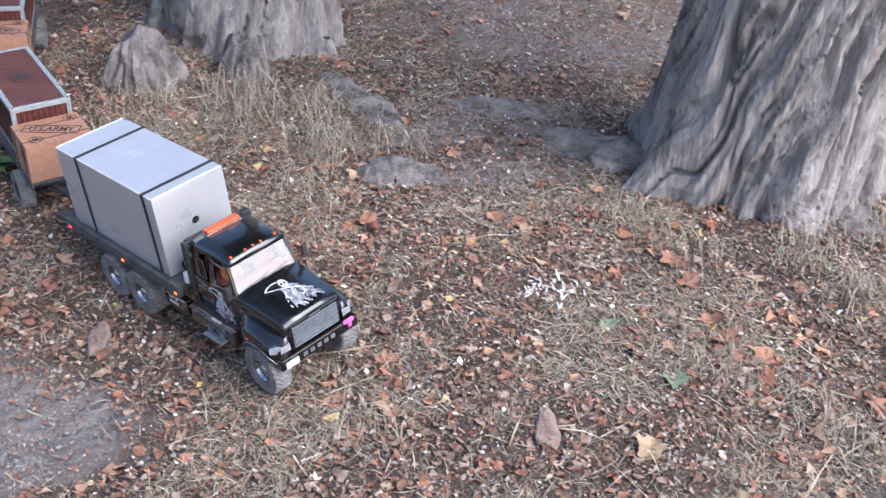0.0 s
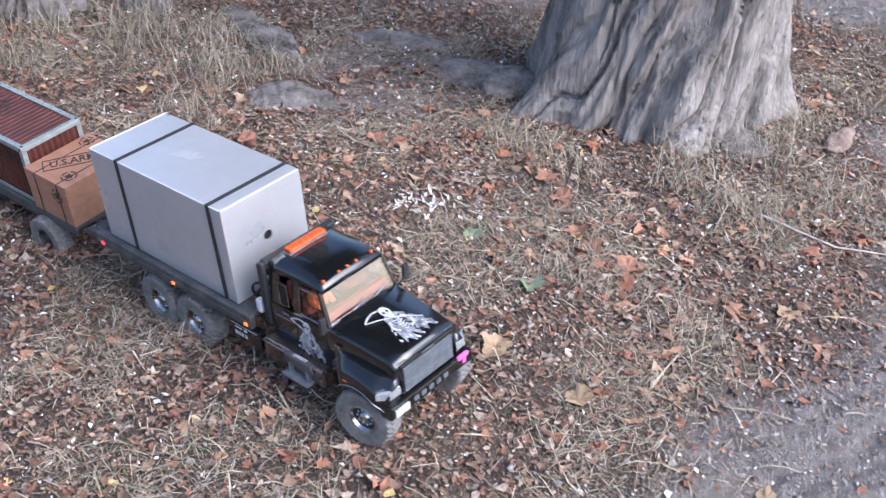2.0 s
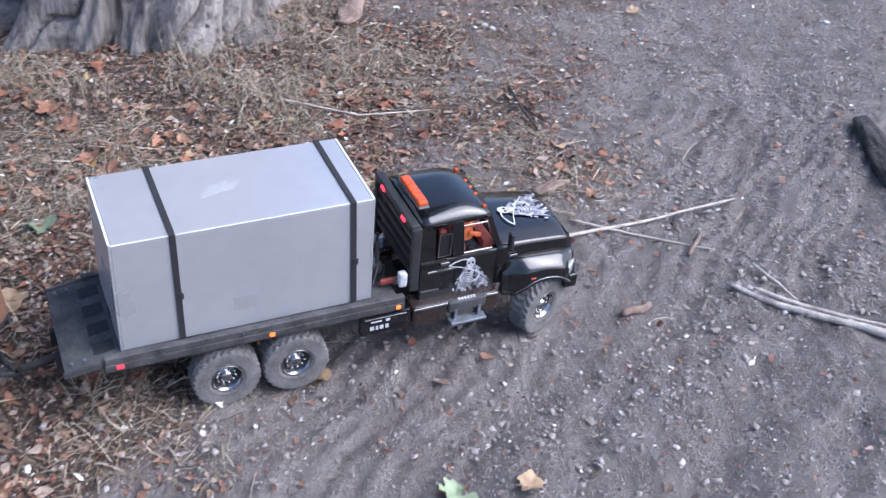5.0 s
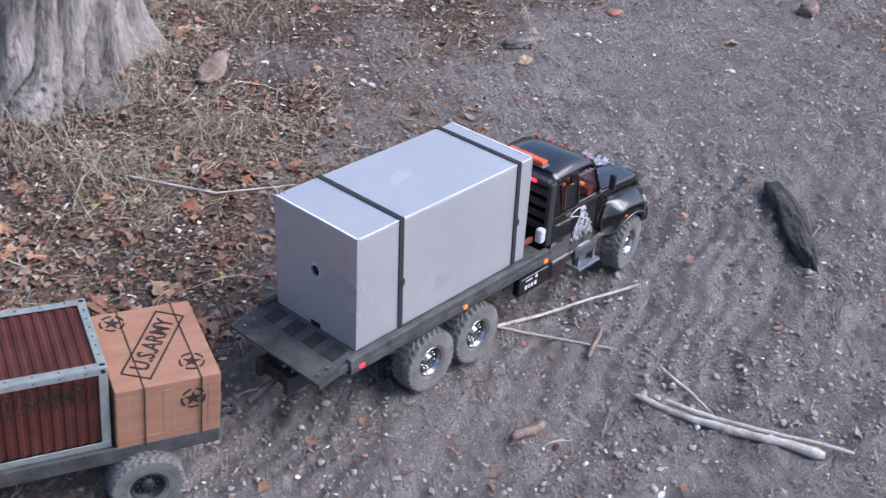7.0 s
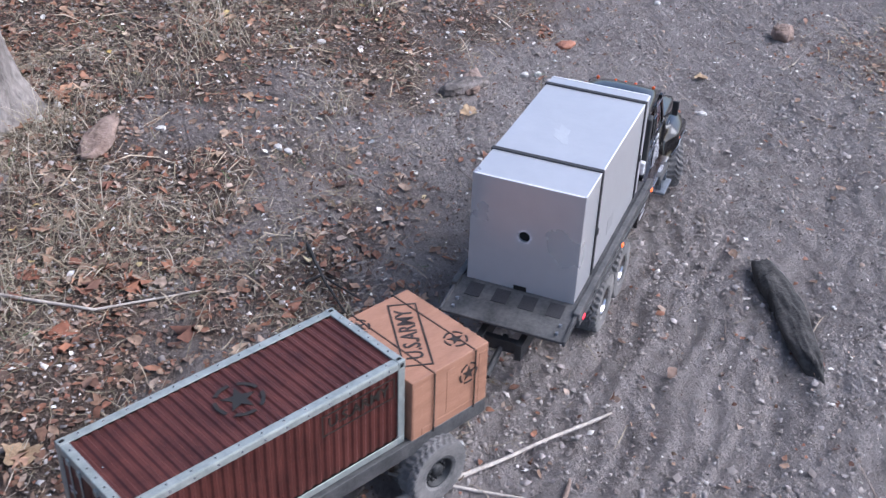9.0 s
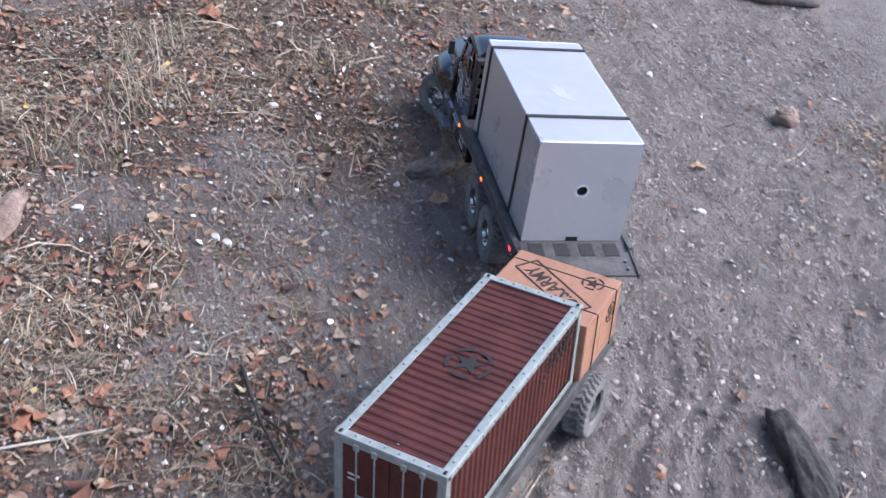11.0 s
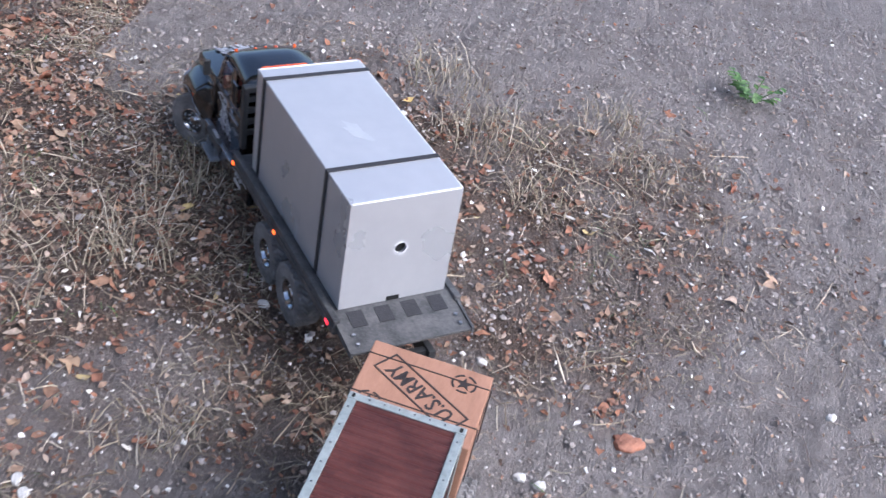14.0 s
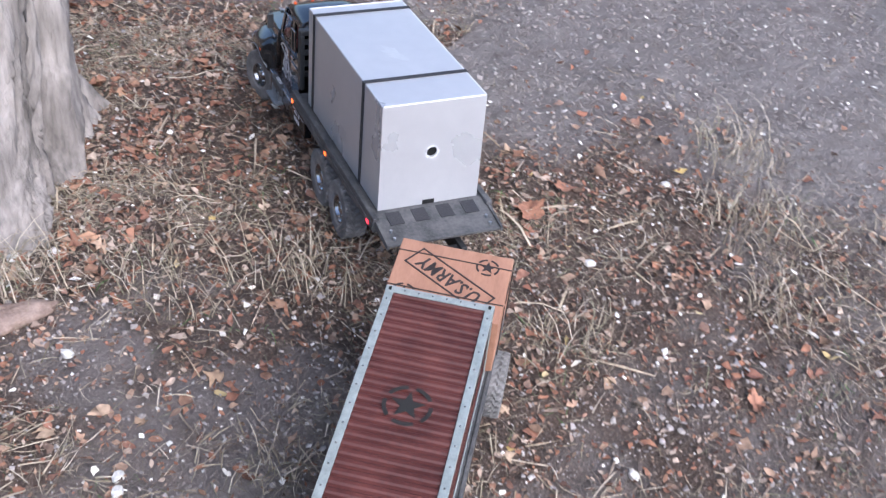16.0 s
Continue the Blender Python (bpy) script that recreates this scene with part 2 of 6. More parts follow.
M_RUST = ramp_mat("rust_leaf", [(0.23, 0.095, 0.06), (0.33, 0.15, 0.09), (0.26, 0.16, 0.11), (0.42, 0.24, 0.15), (0.27, 0.12, 0.08), (0.18, 0.085, 0.06), (0.33, 0.22, 0.15)])
M_YELLOW = ramp_mat("yellow_leaf", [(0.5, 0.36, 0.13), (0.42, 0.33, 0.17), (0.55, 0.45, 0.28)])
M_STRAW = ramp_mat("straw", [(0.16, 0.125, 0.085), (0.29, 0.235, 0.165), (0.42, 0.355, 0.27), (0.2, 0.175, 0.115), (0.5, 0.44, 0.36), (0.18, 0.13, 0.1), (0.33, 0.285, 0.215), (0.16, 0.155, 0.095)])
M_TANSCRAP = ramp_mat("tan_scrap", [(0.3, 0.2, 0.13), (0.42, 0.31, 0.22), (0.36, 0.22, 0.15), (0.5, 0.4, 0.31)])
M_STALK = ramp_mat("stalk", [(0.36, 0.29, 0.2), (0.5, 0.42, 0.32), (0.28, 0.21, 0.14), (0.58, 0.51, 0.41)])
M_CLOD = ramp_mat("clod", [(0.17, 0.145, 0.135), (0.26, 0.23, 0.215), (0.34, 0.305, 0.295), (0.21, 0.185, 0.17)], 0.95)
M_CHIP = ramp_mat("chips", [(0.22, 0.19, 0.17), (0.4, 0.36, 0.33), (0.62, 0.58, 0.54), (0.75, 0.73, 0.7), (0.3, 0.25, 0.22)])
M_SPLIT = mat("split_chip", (0.42, 0.38, 0.345), 0.8, vary=0.3, scale=60, second=(0.6, 0.56, 0.52))
M_WHITECHIP = ramp_mat("white_chip", [(0.6, 0.56, 0.52), (0.78, 0.76, 0.73), (0.7, 0.64, 0.55)])
M_GRIT = ramp_mat("grit_stones", [(0.08, 0.068, 0.06), (0.24, 0.21, 0.2), (0.33, 0.3, 0.285), (0.15, 0.125, 0.115), (0.5, 0.47, 0.45)])
M_GREEN = ramp_mat("green_leaf", [(0.05, 0.11, 0.03), (0.09, 0.17, 0.05), (0.13, 0.2, 0.08)], 0.6)
M_SAGE = mat("sage_leaf", (0.16, 0.22, 0.12), 0.6, vary=0.3, scale=60, second=(0.26, 0.31, 0.2))
M_PALELEAF = mat("pale_green_leaf", (0.24, 0.32, 0.18), 0.6, vary=0.25, scale=50, second=(0.34, 0.4, 0.26))
M_TANLEAF = mat("tan_leaf", (0.33, 0.21, 0.12), 0.65, vary=0.4, scale=60, second=(0.46, 0.33, 0.2))
M_RUSTLEAF = mat("rust_red_leaf", (0.27, 0.11, 0.065), 0.7, vary=0.4, scale=60, second=(0.42, 0.21, 0.13))
M_PALESTONE = mat("pale_stone", (0.55, 0.53, 0.5), 0.8, vary=0.25, scale=60, bump=0.002, bscale=150)
M_STICK = mat("dry_stick", (0.45, 0.39, 0.34), 0.8, vary=0.35, scale=30, second=(0.62, 0.56, 0.5), bump=0.003, bscale=120)
M_CHAR = mat("charred_wood", (0.022, 0.021, 0.021), 0.85, vary=0.5, scale=25, second=(0.06, 0.055, 0.052), bump=0.006, bscale=60)
M_CHUNK = mat("bark_piece", (0.2, 0.13, 0.1), 0.85, vary=0.35, scale=25, second=(0.31, 0.23, 0.19), bump=0.006, bscale=70)
M_BOX = mat("silver_box", (0.49, 0.495, 0.515), 0.3, 0.42, vary=0.05, scale=5, second=(0.53, 0.53, 0.545), bump=0.0003, bscale=90, spec=0.5)
M_TAPE = mat("pale_patch", (0.54, 0.545, 0.56), 0.42, 0.36, vary=0.08, scale=30)
M_EDGE = mat("worn_edge", (0.78, 0.78, 0.8), 0.5, vary=0.1, scale=60)
M_STRAP = mat("black_strap", (0.022, 0.022, 0.026), 0.75, vary=0.3, scale=120, bump=0.001, bscale=500)
M_DARK = mat("hole_dark", (0.006, 0.006, 0.006), 0.95)
M_BLACK = mat("black_gloss_paint", (0.006, 0.006, 0.007), 0.12, vary=0.2, scale=40, coat=0.6, spec=0.5)
M_PLASTIC = mat("black_plastic", (0.025, 0.026, 0.028), 0.55, vary=0.3, scale=60, bump=0.0006, bscale=400)
M_DECK = mat("dusty_black_deck", (0.035, 0.037, 0.042), 0.65, vary=0.35, scale=25, second=(0.1, 0.098, 0.098), bump=0.0008, bscale=250)
M_TYRE = mat("dusty_rubber", (0.12, 0.117, 0.115), 0.9, vary=0.25, scale=30, second=(0.22, 0.21, 0.205), bump=0.001, bscale=300)
M_CHROME = mat("chrome", (0.42, 0.415, 0.42), 0.14, 1.0, vary=0.08, scale=50)
M_STEEL = mat("step_metal", (0.22, 0.24, 0.27), 0.4, 0.6, vary=0.2, scale=60)
M_TANK = mat("brown_tank", (0.03, 0.02, 0.018), 0.25, vary=0.2, scale=30, coat=0.5)
M_AMBER = mat("amber_lens", (0.6, 0.09, 0.015), 0.18, vary=0.45, scale=160, coat=0.4)
M_AMBERLIT = mat("lit_amber", (0.7, 0.12, 0.02), 0.3, emit=(1.0, 0.12, 0.012), glow=1.6)
M_REDLIT = mat("lit_red", (0.6, 0.02, 0.03), 0.3, emit=(1.0, 0.03, 0.05), glow=1.5)
M_LAMP = mat("headlamp_lens", (0.55, 0.57, 0.6), 0.08, 0.6, vary=0.2, scale=70, coat=0.6)
M_WHITE = mat("white_print", (0.55, 0.55, 0.59), 0.45, vary=0.35, scale=110, second=(0.72, 0.72, 0.75))
M_GREY = mat("grey_print", (0.1, 0.1, 0.115), 0.4, vary=0.8, scale=90, second=(0.42, 0.42, 0.47))
M_PINK = mat("pink_ribbon", (0.7, 0.12, 0.4), 0.6, vary=0.2, scale=90)
M_SEAT = mat("red_interior", (0.22, 0.045, 0.035), 0.7, vary=0.3, scale=60)
M_DOLL = mat("orange_doll", (0.75, 0.2, 0.05), 0.6, vary=0.1, scale=60)
M_CRATE = mat("brown_card", (0.31, 0.155, 0.095), 0.6, vary=0.12, scale=14, second=(0.37, 0.195, 0.125), bump=0.0005, bscale=200, stretch=(1, 4, 4))
M_INK = mat("black_ink", (0.025, 0.018, 0.016), 0.65, vary=0.3, scale=160)
M_OXIDE = mat("oxide_red_panel", (0.065, 0.018, 0.015), 0.45, vary=0.25, scale=20, second=(0.1, 0.03, 0.024), spec=0.35)
M_FAINT = mat("dark_ink_on_red", (0.018, 0.016, 0.013), 0.5, vary=0.3, scale=120)
M_ALU = mat("aluminium_trim", (0.3, 0.335, 0.315), 0.4, 0.4, vary=0.12, scale=70, second=(0.4, 0.43, 0.415))


def glass_material(name, ior, coat):
    m = bpy.data.materials.new(name)
    m.use_nodes = True
    b = m.node_tree.nodes["Principled BSDF"]
    b.inputs["Base Color"].default_value = (0.85, 0.8, 0.82, 1)
    b.inputs["Roughness"].default_value = 0.04
    b.inputs["Transmission Weight"].default_value = 1.0
    b.inputs["IOR"].default_value = ior
    b.inputs["Coat Weight"].default_value = coat
    b.inputs["Coat IOR"].default_value = 2.1
    return m


M_GLASS = glass_material("windscreen_glass", 1.6, 1.0)
M_SIDEGLASS = glass_material("side_window_glass", 1.3, 0.0)


# ---- mesh helpers ----
def part(name, bm, material, parent=None, label="", smooth=False):
    me = bpy.data.meshes.new(name)
    if smooth:
        for f in bm.faces:
            f.smooth = True
    bm.to_mesh(me)
    bm.free()
    for k in material if isinstance(material, (list, tuple)) else (material,):
        me.materials.append(k)
    ob = new(name, me)
    if parent:
        ob.parent = parent
    if label:
        tagged(ob, label)
    return ob


def empty(name, label, category, group=""):
    ob = new(name)
    ob.empty_display_size = 0.05
    return tagged(ob, label, category, group)


def merge(bm, other, m=None):
    me = bpy.data.meshes.new("t")
    other.to_mesh(me)
    other.free()
    if m is not None:
        me.transform(m)
    bm.from_mesh(me)
    bpy.data.meshes.remove(me)
    return bm


def block(x0, x1, y0, y1, z0, z1, bevel=0.0, seg=2, into=None, m=None, taper=0.0):
    bm = bmesh.new()
    bmesh.ops.create_cube(bm, size=1)
    for v in bm.verts:
        s = 1 - taper if v.co.z > 0 else 1
        v.co = ((x0 + x1) / 2 + v.co.x * (x1 - x0) * s, (y0 + y1) / 2 + v.co.y * (y1 - y0) * s, (z0 + z1) / 2 + v.co.z * (z1 - z0))
    if bevel:
        bmesh.ops.bevel(bm, geom=bm.edges[:], offset=bevel, segments=seg, affect="EDGES", profile=0.5)
    return merge(into, bm, m) if into else (bm if m is None else merge(bmesh.new(), bm, m))


def rod(a, b, r, n=10, r2=None, into=None):
    a, b = Vector(a), Vector(b)
    bm = bmesh.new()
    bmesh.ops.create_cone(bm, cap_ends=True, segments=n, radius1=r, radius2=r if r2 is None else r2, depth=(b - a).length)
    m = Matrix.Translation((a + b) / 2) @ (b - a).to_track_quat("Z", "Y").to_matrix().to_4x4()
    return merge(into if into else bmesh.new(), bm, m)


def prism(outline, y0, y1, bevel=0.0, into=None, m=None, inset=None):
    """An outline in x, z drawn out along y; inset narrows the upper points."""
    bm = bmesh.new()
    lo = [bm.verts.new((x, y0, z)) for x, z in outline]
    hi = [bm.verts.new((x, y1, z)) for x, z in outline]
    bm.faces.new(lo)
    bm.faces.new(hi[::-1])
    k = len(outline)
    for i in range(k):
        bm.faces.new((lo[i], hi[i], hi[(i + 1) % k], lo[(i + 1) % k]))
    if inset:
        zc, dy = inset
        for v in bm.verts:
            if v.co.z > zc:
                v.co.y *= dy
    bmesh.ops.recalc_face_normals(bm, faces=bm.faces[:])
    if bevel:
        bmesh.ops.bevel(bm, geom=bm.edges[:], offset=bevel, segments=2, affect="EDGES", profile=0.5)
    return merge(into, bm, m) if into else (bm if m is None else merge(bmesh.new(), bm, m))


def loft(rings, closed=True):
    bm = bmesh.new()
    vs = [[bm.verts.new(p) for p in r] for r in rings]
    k = len(rings[0])
    for a, b in zip(vs, vs[1:]):
        for i in range(k if closed else k - 1):
            bm.faces.new((a[i], a[(i + 1) % k], b[(i + 1) % k], b[i]))
    if closed:
        bm.faces.new(vs[0][::-1])
        bm.faces.new(vs[-1])
    bmesh.ops.recalc_face_normals(bm, faces=bm.faces[:])
    return bm


def turned(profile, n=32, into=None, m=None):
    """A ring turned about the y axis from points of (radius, y)."""
    bm = bmesh.new()
    rings = [[bm.verts.new((r * math.cos(2 * math.pi * i / n), y, r * math.sin(2 * math.pi * i / n))) for i in range(n)] for r, y in profile]
    for a, b in zip(rings, rings[1:]):
        for i in range(n):
            bm.faces.new((a[i], a[(i + 1) % n], b[(i + 1) % n], b[i]))
    bmesh.ops.recalc_face_normals(bm, faces=bm.faces[:])
    return merge(into if into else bmesh.new(), bm, m)


def flat(points, thick=0.0008, m=None, into=None):
    """A flat print: an outline in x, y with a little thickness."""
    bm = bmesh.new()
    f = bm.faces.new([bm.verts.new((x, y, 0)) for x, y in points])
    if f.normal.z < 0:
        f.normal_flip()
    r = bmesh.ops.extrude_face_region(bm, geom=[f])
    bmesh.ops.translate(bm, vec=(0, 0, thick), verts=[v for v in r["geom"] if isinstance(v, bmesh.types.BMVert)])
    bmesh.ops.recalc_face_normals(bm, faces=bm.faces[:])
    return merge(into if into else bmesh.new(), bm, m)


def lettering(text, size, m, into=None):
    cu = bpy.data.curves.new("t", "FONT")
    cu.body, cu.size, cu.extrude, cu.resolution_u = text, size, 0.0004, 2
    cu.offset = size * 0.018
    cu.align_x, cu.align_y = "CENTER", "CENTER"
    ob = bpy.data.objects.new("t", cu)
    me = bpy.data.meshes.new_from_object(ob)
    me.transform(m)
    bm = into if into else bmesh.new()
    bm.from_mesh(me)
    bpy.data.objects.remove(ob)
    bpy.data.curves.remove(cu)
    bpy.data.meshes.remove(me)
    return bm


def emblem(r, m, into=None):
    """A five-pointed star in a broken ring."""
    bm = into if into else bmesh.new()
    star = [((r * 0.72 if i % 2 == 0 else r * 0.29) * math.sin(i * math.pi / 5), (r * 0.72 if i % 2 == 0 else r * 0.29) * math.cos(i * math.pi / 5)) for i in range(10)]
    flat(star, m=m, into=bm)
    for k in range(5):
        a0 = (k + 0.14) * 2 * math.pi / 5
        arc = [a0 + j * (0.72 * 2 * math.pi / 5) / 5 for j in range(6)]
        flat([(r * math.sin(a), r * math.cos(a)) for a in arc] + [(r * 0.84 * math.sin(a), r * 0.84 * math.cos(a)) for a in arc[::-1]], m=m, into=bm)
    return bm


def stencil_frame(w, h, t, m, into):
    for x0, x1, y0, y1 in ((-w, w, h - t, h), (-w, w, -h, -h + t), (-w, -w + t, -h + t, h - t), (w - t, w, -h + t, h - t)):
        flat([(x0, y0), (x1, y0), (x1, y1), (x0, y1)], m=m, into=into)
    return into


# ---- ground ----
HILLS = list(zip([(a, b) for a in np.linspace(-2.4, 2.6, 11) for b in np.linspace(1.0, 5.0, 8)], GROUND))
EDGE = [(-0.35, 0.6), (-0.21, 1.34), (-0.02, 1.55), (0.2, 1.92), (0.39, 2.36), (0.62, 2.85), (0.86, 3.3)]


def smooth(a, b, x):
    t = np.clip((x - a) / (b - a), 0, 1)
    return t * t * (3 - 2 * t)


def wave(x, y, f, seed=0.0):
    """Soft irregular waves of about 1 / f metres."""
    s = np.sin(f * (2.1 * x + 1.3 * y) + seed) + np.sin(f * (-1.7 * x + 2.6 * y) + 1.7 * seed + 1) + np.sin(f * (3.9 * x - 0.8 * y) + 2.3 * seed) * 0.7
    return s / 2.7 + 0.35 * np.sin(f * (5.3 * x + 6.1 * y) + 0.7 * seed) * np.sin(f * (4.7 * x - 5.9 * y) + seed)


def litter_at(x, y):
    """1 on leaf litter and dry grass, 0 on bare trodden soil."""
    xs = np.interp(y, [p[1] for p in EDGE], [p[0] for p in EDGE])
    left = 1 - smooth(-0.22, 0.26, x - xs + 0.1 * wave(x, y, 3.1) + 0.05 * wave(x, y, 9, 2))
    left = np.where(y > 3.3, 1 - smooth(-0.2, 0.25, np.hypot((x - 0.45) / 1.15, (y - 3.7) / 1.0) - 0.75 + 0.1 * wave(x, y, 3)), left)
    left = np.maximum(left, np.where((x < 0.3) & (y > 3.2), 1, 0))
    isle = 0.72 * (1 - smooth(-0.3, 0.35, np.hypot((x - 1.32) / 0.92, (y - 4.22) / 0.74) - 0.72 + 0.2 * wave(x, y, 3.4, 2)))
    right = smooth(2.3, 2.7, x + 0.15 * wave(x, y, 2.5, 4)) * 0.7 * (1 - smooth(3.3, 3.8, y))
    far = 1 - (0.92 - 0.4 * (1 - smooth(-0.2, 0.6, x))) * smooth(0, 0.45, y - 3.95 - 0.8 * smooth(-0.7, 0.5, x) + 0.12 * wave(x, y, 1.8, 1)) * smooth(-2.6, -1.6, x)
    patch = 1 - 0.85 * (1 - smooth(0.1, 0.42, np.hypot((x + 1.72) / 1.25, (y - 1.6) / 0.75) + 0.08 * wave(x, y, 5)))
    patch = patch * (1 - 0.5 * (1 - smooth(0.3, 1.1, np.hypot((x - 0.78) / 0.5, (y - 3.35) / 0.42) + 0.15 * wave(x, y, 4, 6))))
    patch = patch * (1 - 0.6 * (1 - smooth(0.5, 1.0, np.hypot((x + 1.1) / 0.55, (y - 3.35) / 0.5) + 0.15 * wave(x, y, 4, 9))))
    clear = 0.72 + 0.28 * smooth(-0.5, 0.4, wave(x, y, 2.3, 3))
    thinned = 0.62 * (1 - smooth(0.75, 1.35, x + 0.18 * wave(x, y, 2.9, 3))) * smooth(1.9, 2.6, y + 0.2 * wave(x, y, 2.2, 5)) * (1 - smooth(4.2, 4.6, y)) * (0.55 + 0.45 * smooth(-0.4, 0.4, wave(x, y, 5.3, 1)))
    return np.clip(np.maximum(np.maximum(np.maximum(left * far, isle), right) * patch * clear, thinned), 0, 1)


def height_at(x, y):
    z = 0 * x
    for (a, b), c in HILLS:
        z = z + c * np.exp(-((x - a) ** 2 + (y - b) ** 2) / 0.5)
    near = np.exp(-((np.maximum(np.abs(x) - 4, 0)) ** 2 + (np.maximum(np.abs(y - 3) - 4, 0)) ** 2) / 4)
    bare = 1 - litter_at(x, y)
    u = 0.75 * x - 0.66 * y + 0.16 * (y - 1.6) ** 2 * 0.3 + 0.04 * wave(x, y, 1.9, 5)
    v = 0.66 * x + 0.75 * y
    ruts = np.sin(u * 51 + 3.5 * wave(x, y, 1.6, 2)) * 0.0042 * smooth(-0.5, 0.4, wave(x, y, 1.3, 7)) + np.sin(u * 133 + 5 * wave(x, y, 1.9, 3)) * 0.0036 * smooth(-0.5, 0.4, wave(x, y, 1.7, 4)) + np.abs(np.sin(u * 9 + 0.6)) ** 8 * -0.008
    tread = np.sin(v * 210 + 2 * np.sin(u * 60)) * np.sin(u * 95) * 0.0034 * smooth(0.0, 0.5, wave(x, y, 1.6, 9))
    calm = 1 - 0.75 * smooth(2.5, 3.3, y)
    ruts, tread = ruts * calm, tread * calm
    ruts = ruts - 0.006 * calm * np.abs(np.sin(u * 17 + 1.2 * wave(x, y, 1.1, 8))) ** 14
    rough = wave(x, y, 7, 1) * 0.006 + wave(x, y, 19, 2) * 0.0028 + wave(x, y, 43, 3) * 0.0012
    return z - 0.004 + near * (rough + bare * (ruts + tread))


def ground():
    def axis(lo, hi, step):
        mid = np.arange(lo, hi, step)
        out = np.cumsum(0.05 * 1.35 ** np.arange(30))
        return np.concatenate([lo - out[::-1], mid, mid[-1] + out])

    xs, ys = axis(-2.6, 2.9, 0.0105), axis(1.0, 5.2, 0.0105)
    gx, gy = np.meshgrid(xs, ys, indexing="ij")
    z = height_at(gx, gy)
    jit = np.random.RandomState(4).rand(*gx.shape)
    z = z + np.where((np.abs(gx) < 4) & (gy < 7), (jit - 0.5) * 0.0045, 0)
    nx, ny = gx.shape
    me = bpy.data.meshes.new("ground")
    co = np.stack([gx, gy, z], -1).reshape(-1, 3)
    i = np.arange(nx * ny).reshape(nx, ny)
    quads = np.stack([i[:-1, :-1], i[1:, :-1], i[1:, 1:], i[:-1, 1:]], -1).reshape(-1, 4)
    me.vertices.add(len(co))
    me.vertices.foreach_set("co", co.ravel())
    me.loops.add(quads.size)
    me.loops.foreach_set("vertex_index", quads.ravel())
    me.polygons.add(len(quads))
    me.polygons.foreach_set("loop_start", np.arange(0, quads.size, 4))
    me.update(calc_edges=True)
    me.polygons.foreach_set("use_smooth", np.ones(len(quads), bool))
    at = me.attributes.new("litter", "FLOAT", "POINT")
    at.data.foreach_set("value", litter_at(gx, gy).ravel())
    me.materials.append(M_SOIL)
    tagged(new("ground", me), "grey-brown trodden soil path with leaf litter and tyre marks", "ground", kind="structure")


def up_at(x, y):
    return float(height_at(np.array([x]), np.array([y]))[0])


# ---- litter ----
rs = np.random.RandomState(11)
HOLES = [(-0.19, 3.44, 0.34), (-2.25, 4.15, 0.34)]


def scatter(count, weight, box=(-2.9, 2.9, 1.0, 6.2)):
    """Places with a density that follows weight(litter, x, y)."""
    out = []
    got = 0
    while got < count:
        x, y = rs.uniform(box[0], box[1], 40000), rs.uniform(box[2], box[3], 40000)
        keep = rs.rand(40000) < weight(litter_at(x, y), x, y)
        for a, b, r in HOLES:
            keep &= np.hypot(x - a, y - b) > r
        p = np.stack([x[keep], y[keep]], -1)
        out.append(p)
        got += len(p)
    return np.concatenate(out)[:count]


def strewn(name, places, shape, faces, size, material, label, category, tilt=0.35, lift=0.003, spread=0.5, bend=0.0, aspect=0.3, jitter=0.06):
    """Many small pieces of one shape with their own sizes, turns and bends, as one thing."""
    n = len(places)
    shape = np.array(shape, float)
    k = len(shape)
    s = size * np.exp(rs.randn(n) * spread)
    asp = np.exp(np.clip(rs.randn(n) * aspect, -1.0, 0.35))
    p = np.repeat(shape[None], n, 0) + rs.randn(n, k, 3) * jitter * np.array([1, 1, 0.8])
    p[:, :, 1] *= asp[:, None]
    curl = np.clip(rs.randn(n, 2), -1.3, 1.3) * bend
    p[:, :, 2] += curl[:, :1] * p[:, :, 0] ** 2 + curl[:, 1:] * np.minimum(p[:, :, 1] ** 2, 1.2)
    s = np.minimum(s, size * 2.1)
    yaw = rs.rand(n) * 2 * np.pi
    a, b = np.clip(rs.randn(2, n), -1.8, 1.8) * tilt
    p *= s[:, None, None]
    ca, sa, cb, sb, cy, sy = np.cos(a)[:, None], np.sin(a)[:, None], np.cos(b)[:, None], np.sin(b)[:, None], np.cos(yaw)[:, None], np.sin(yaw)[:, None]
    x, y, z = p[..., 0], p[..., 1], p[..., 2]
    y, z = ca * y - sa * z, sa * y + ca * z
    x, z = cb * x + sb * z, -sb * x + cb * z
    x, y = cy * x - sy * y, sy * x + cy * y
    z = z - z.min(1, keepdims=True) * 0.75 + lift * rs.rand(n)[:, None]
    base = height_at(places[:, 0], places[:, 1])
    co = np.stack([x + places[:, :1], y + places[:, 1:], z + base[:, None]], -1).reshape(-1, 3)
    fs = [tuple(f) for f in faces]
    me = bpy.data.meshes.new(name)
    tot = len(fs) * n
    m = len(fs[0])
    idx = (np.array(fs)[None] + (np.arange(n) * k)[:, None, None]).reshape(-1)
    me.vertices.add(len(co))
    me.vertices.foreach_set("co", co.ravel())
    me.loops.add(idx.size)
    me.loops.foreach_set("vertex_index", idx)
    me.polygons.add(tot)
    me.polygons.foreach_set("loop_start", np.arange(0, idx.size, m))
    me.update(calc_edges=True)
    me.materials.append(material)
    return tagged(new(name, me), label, category, kind="stuff")


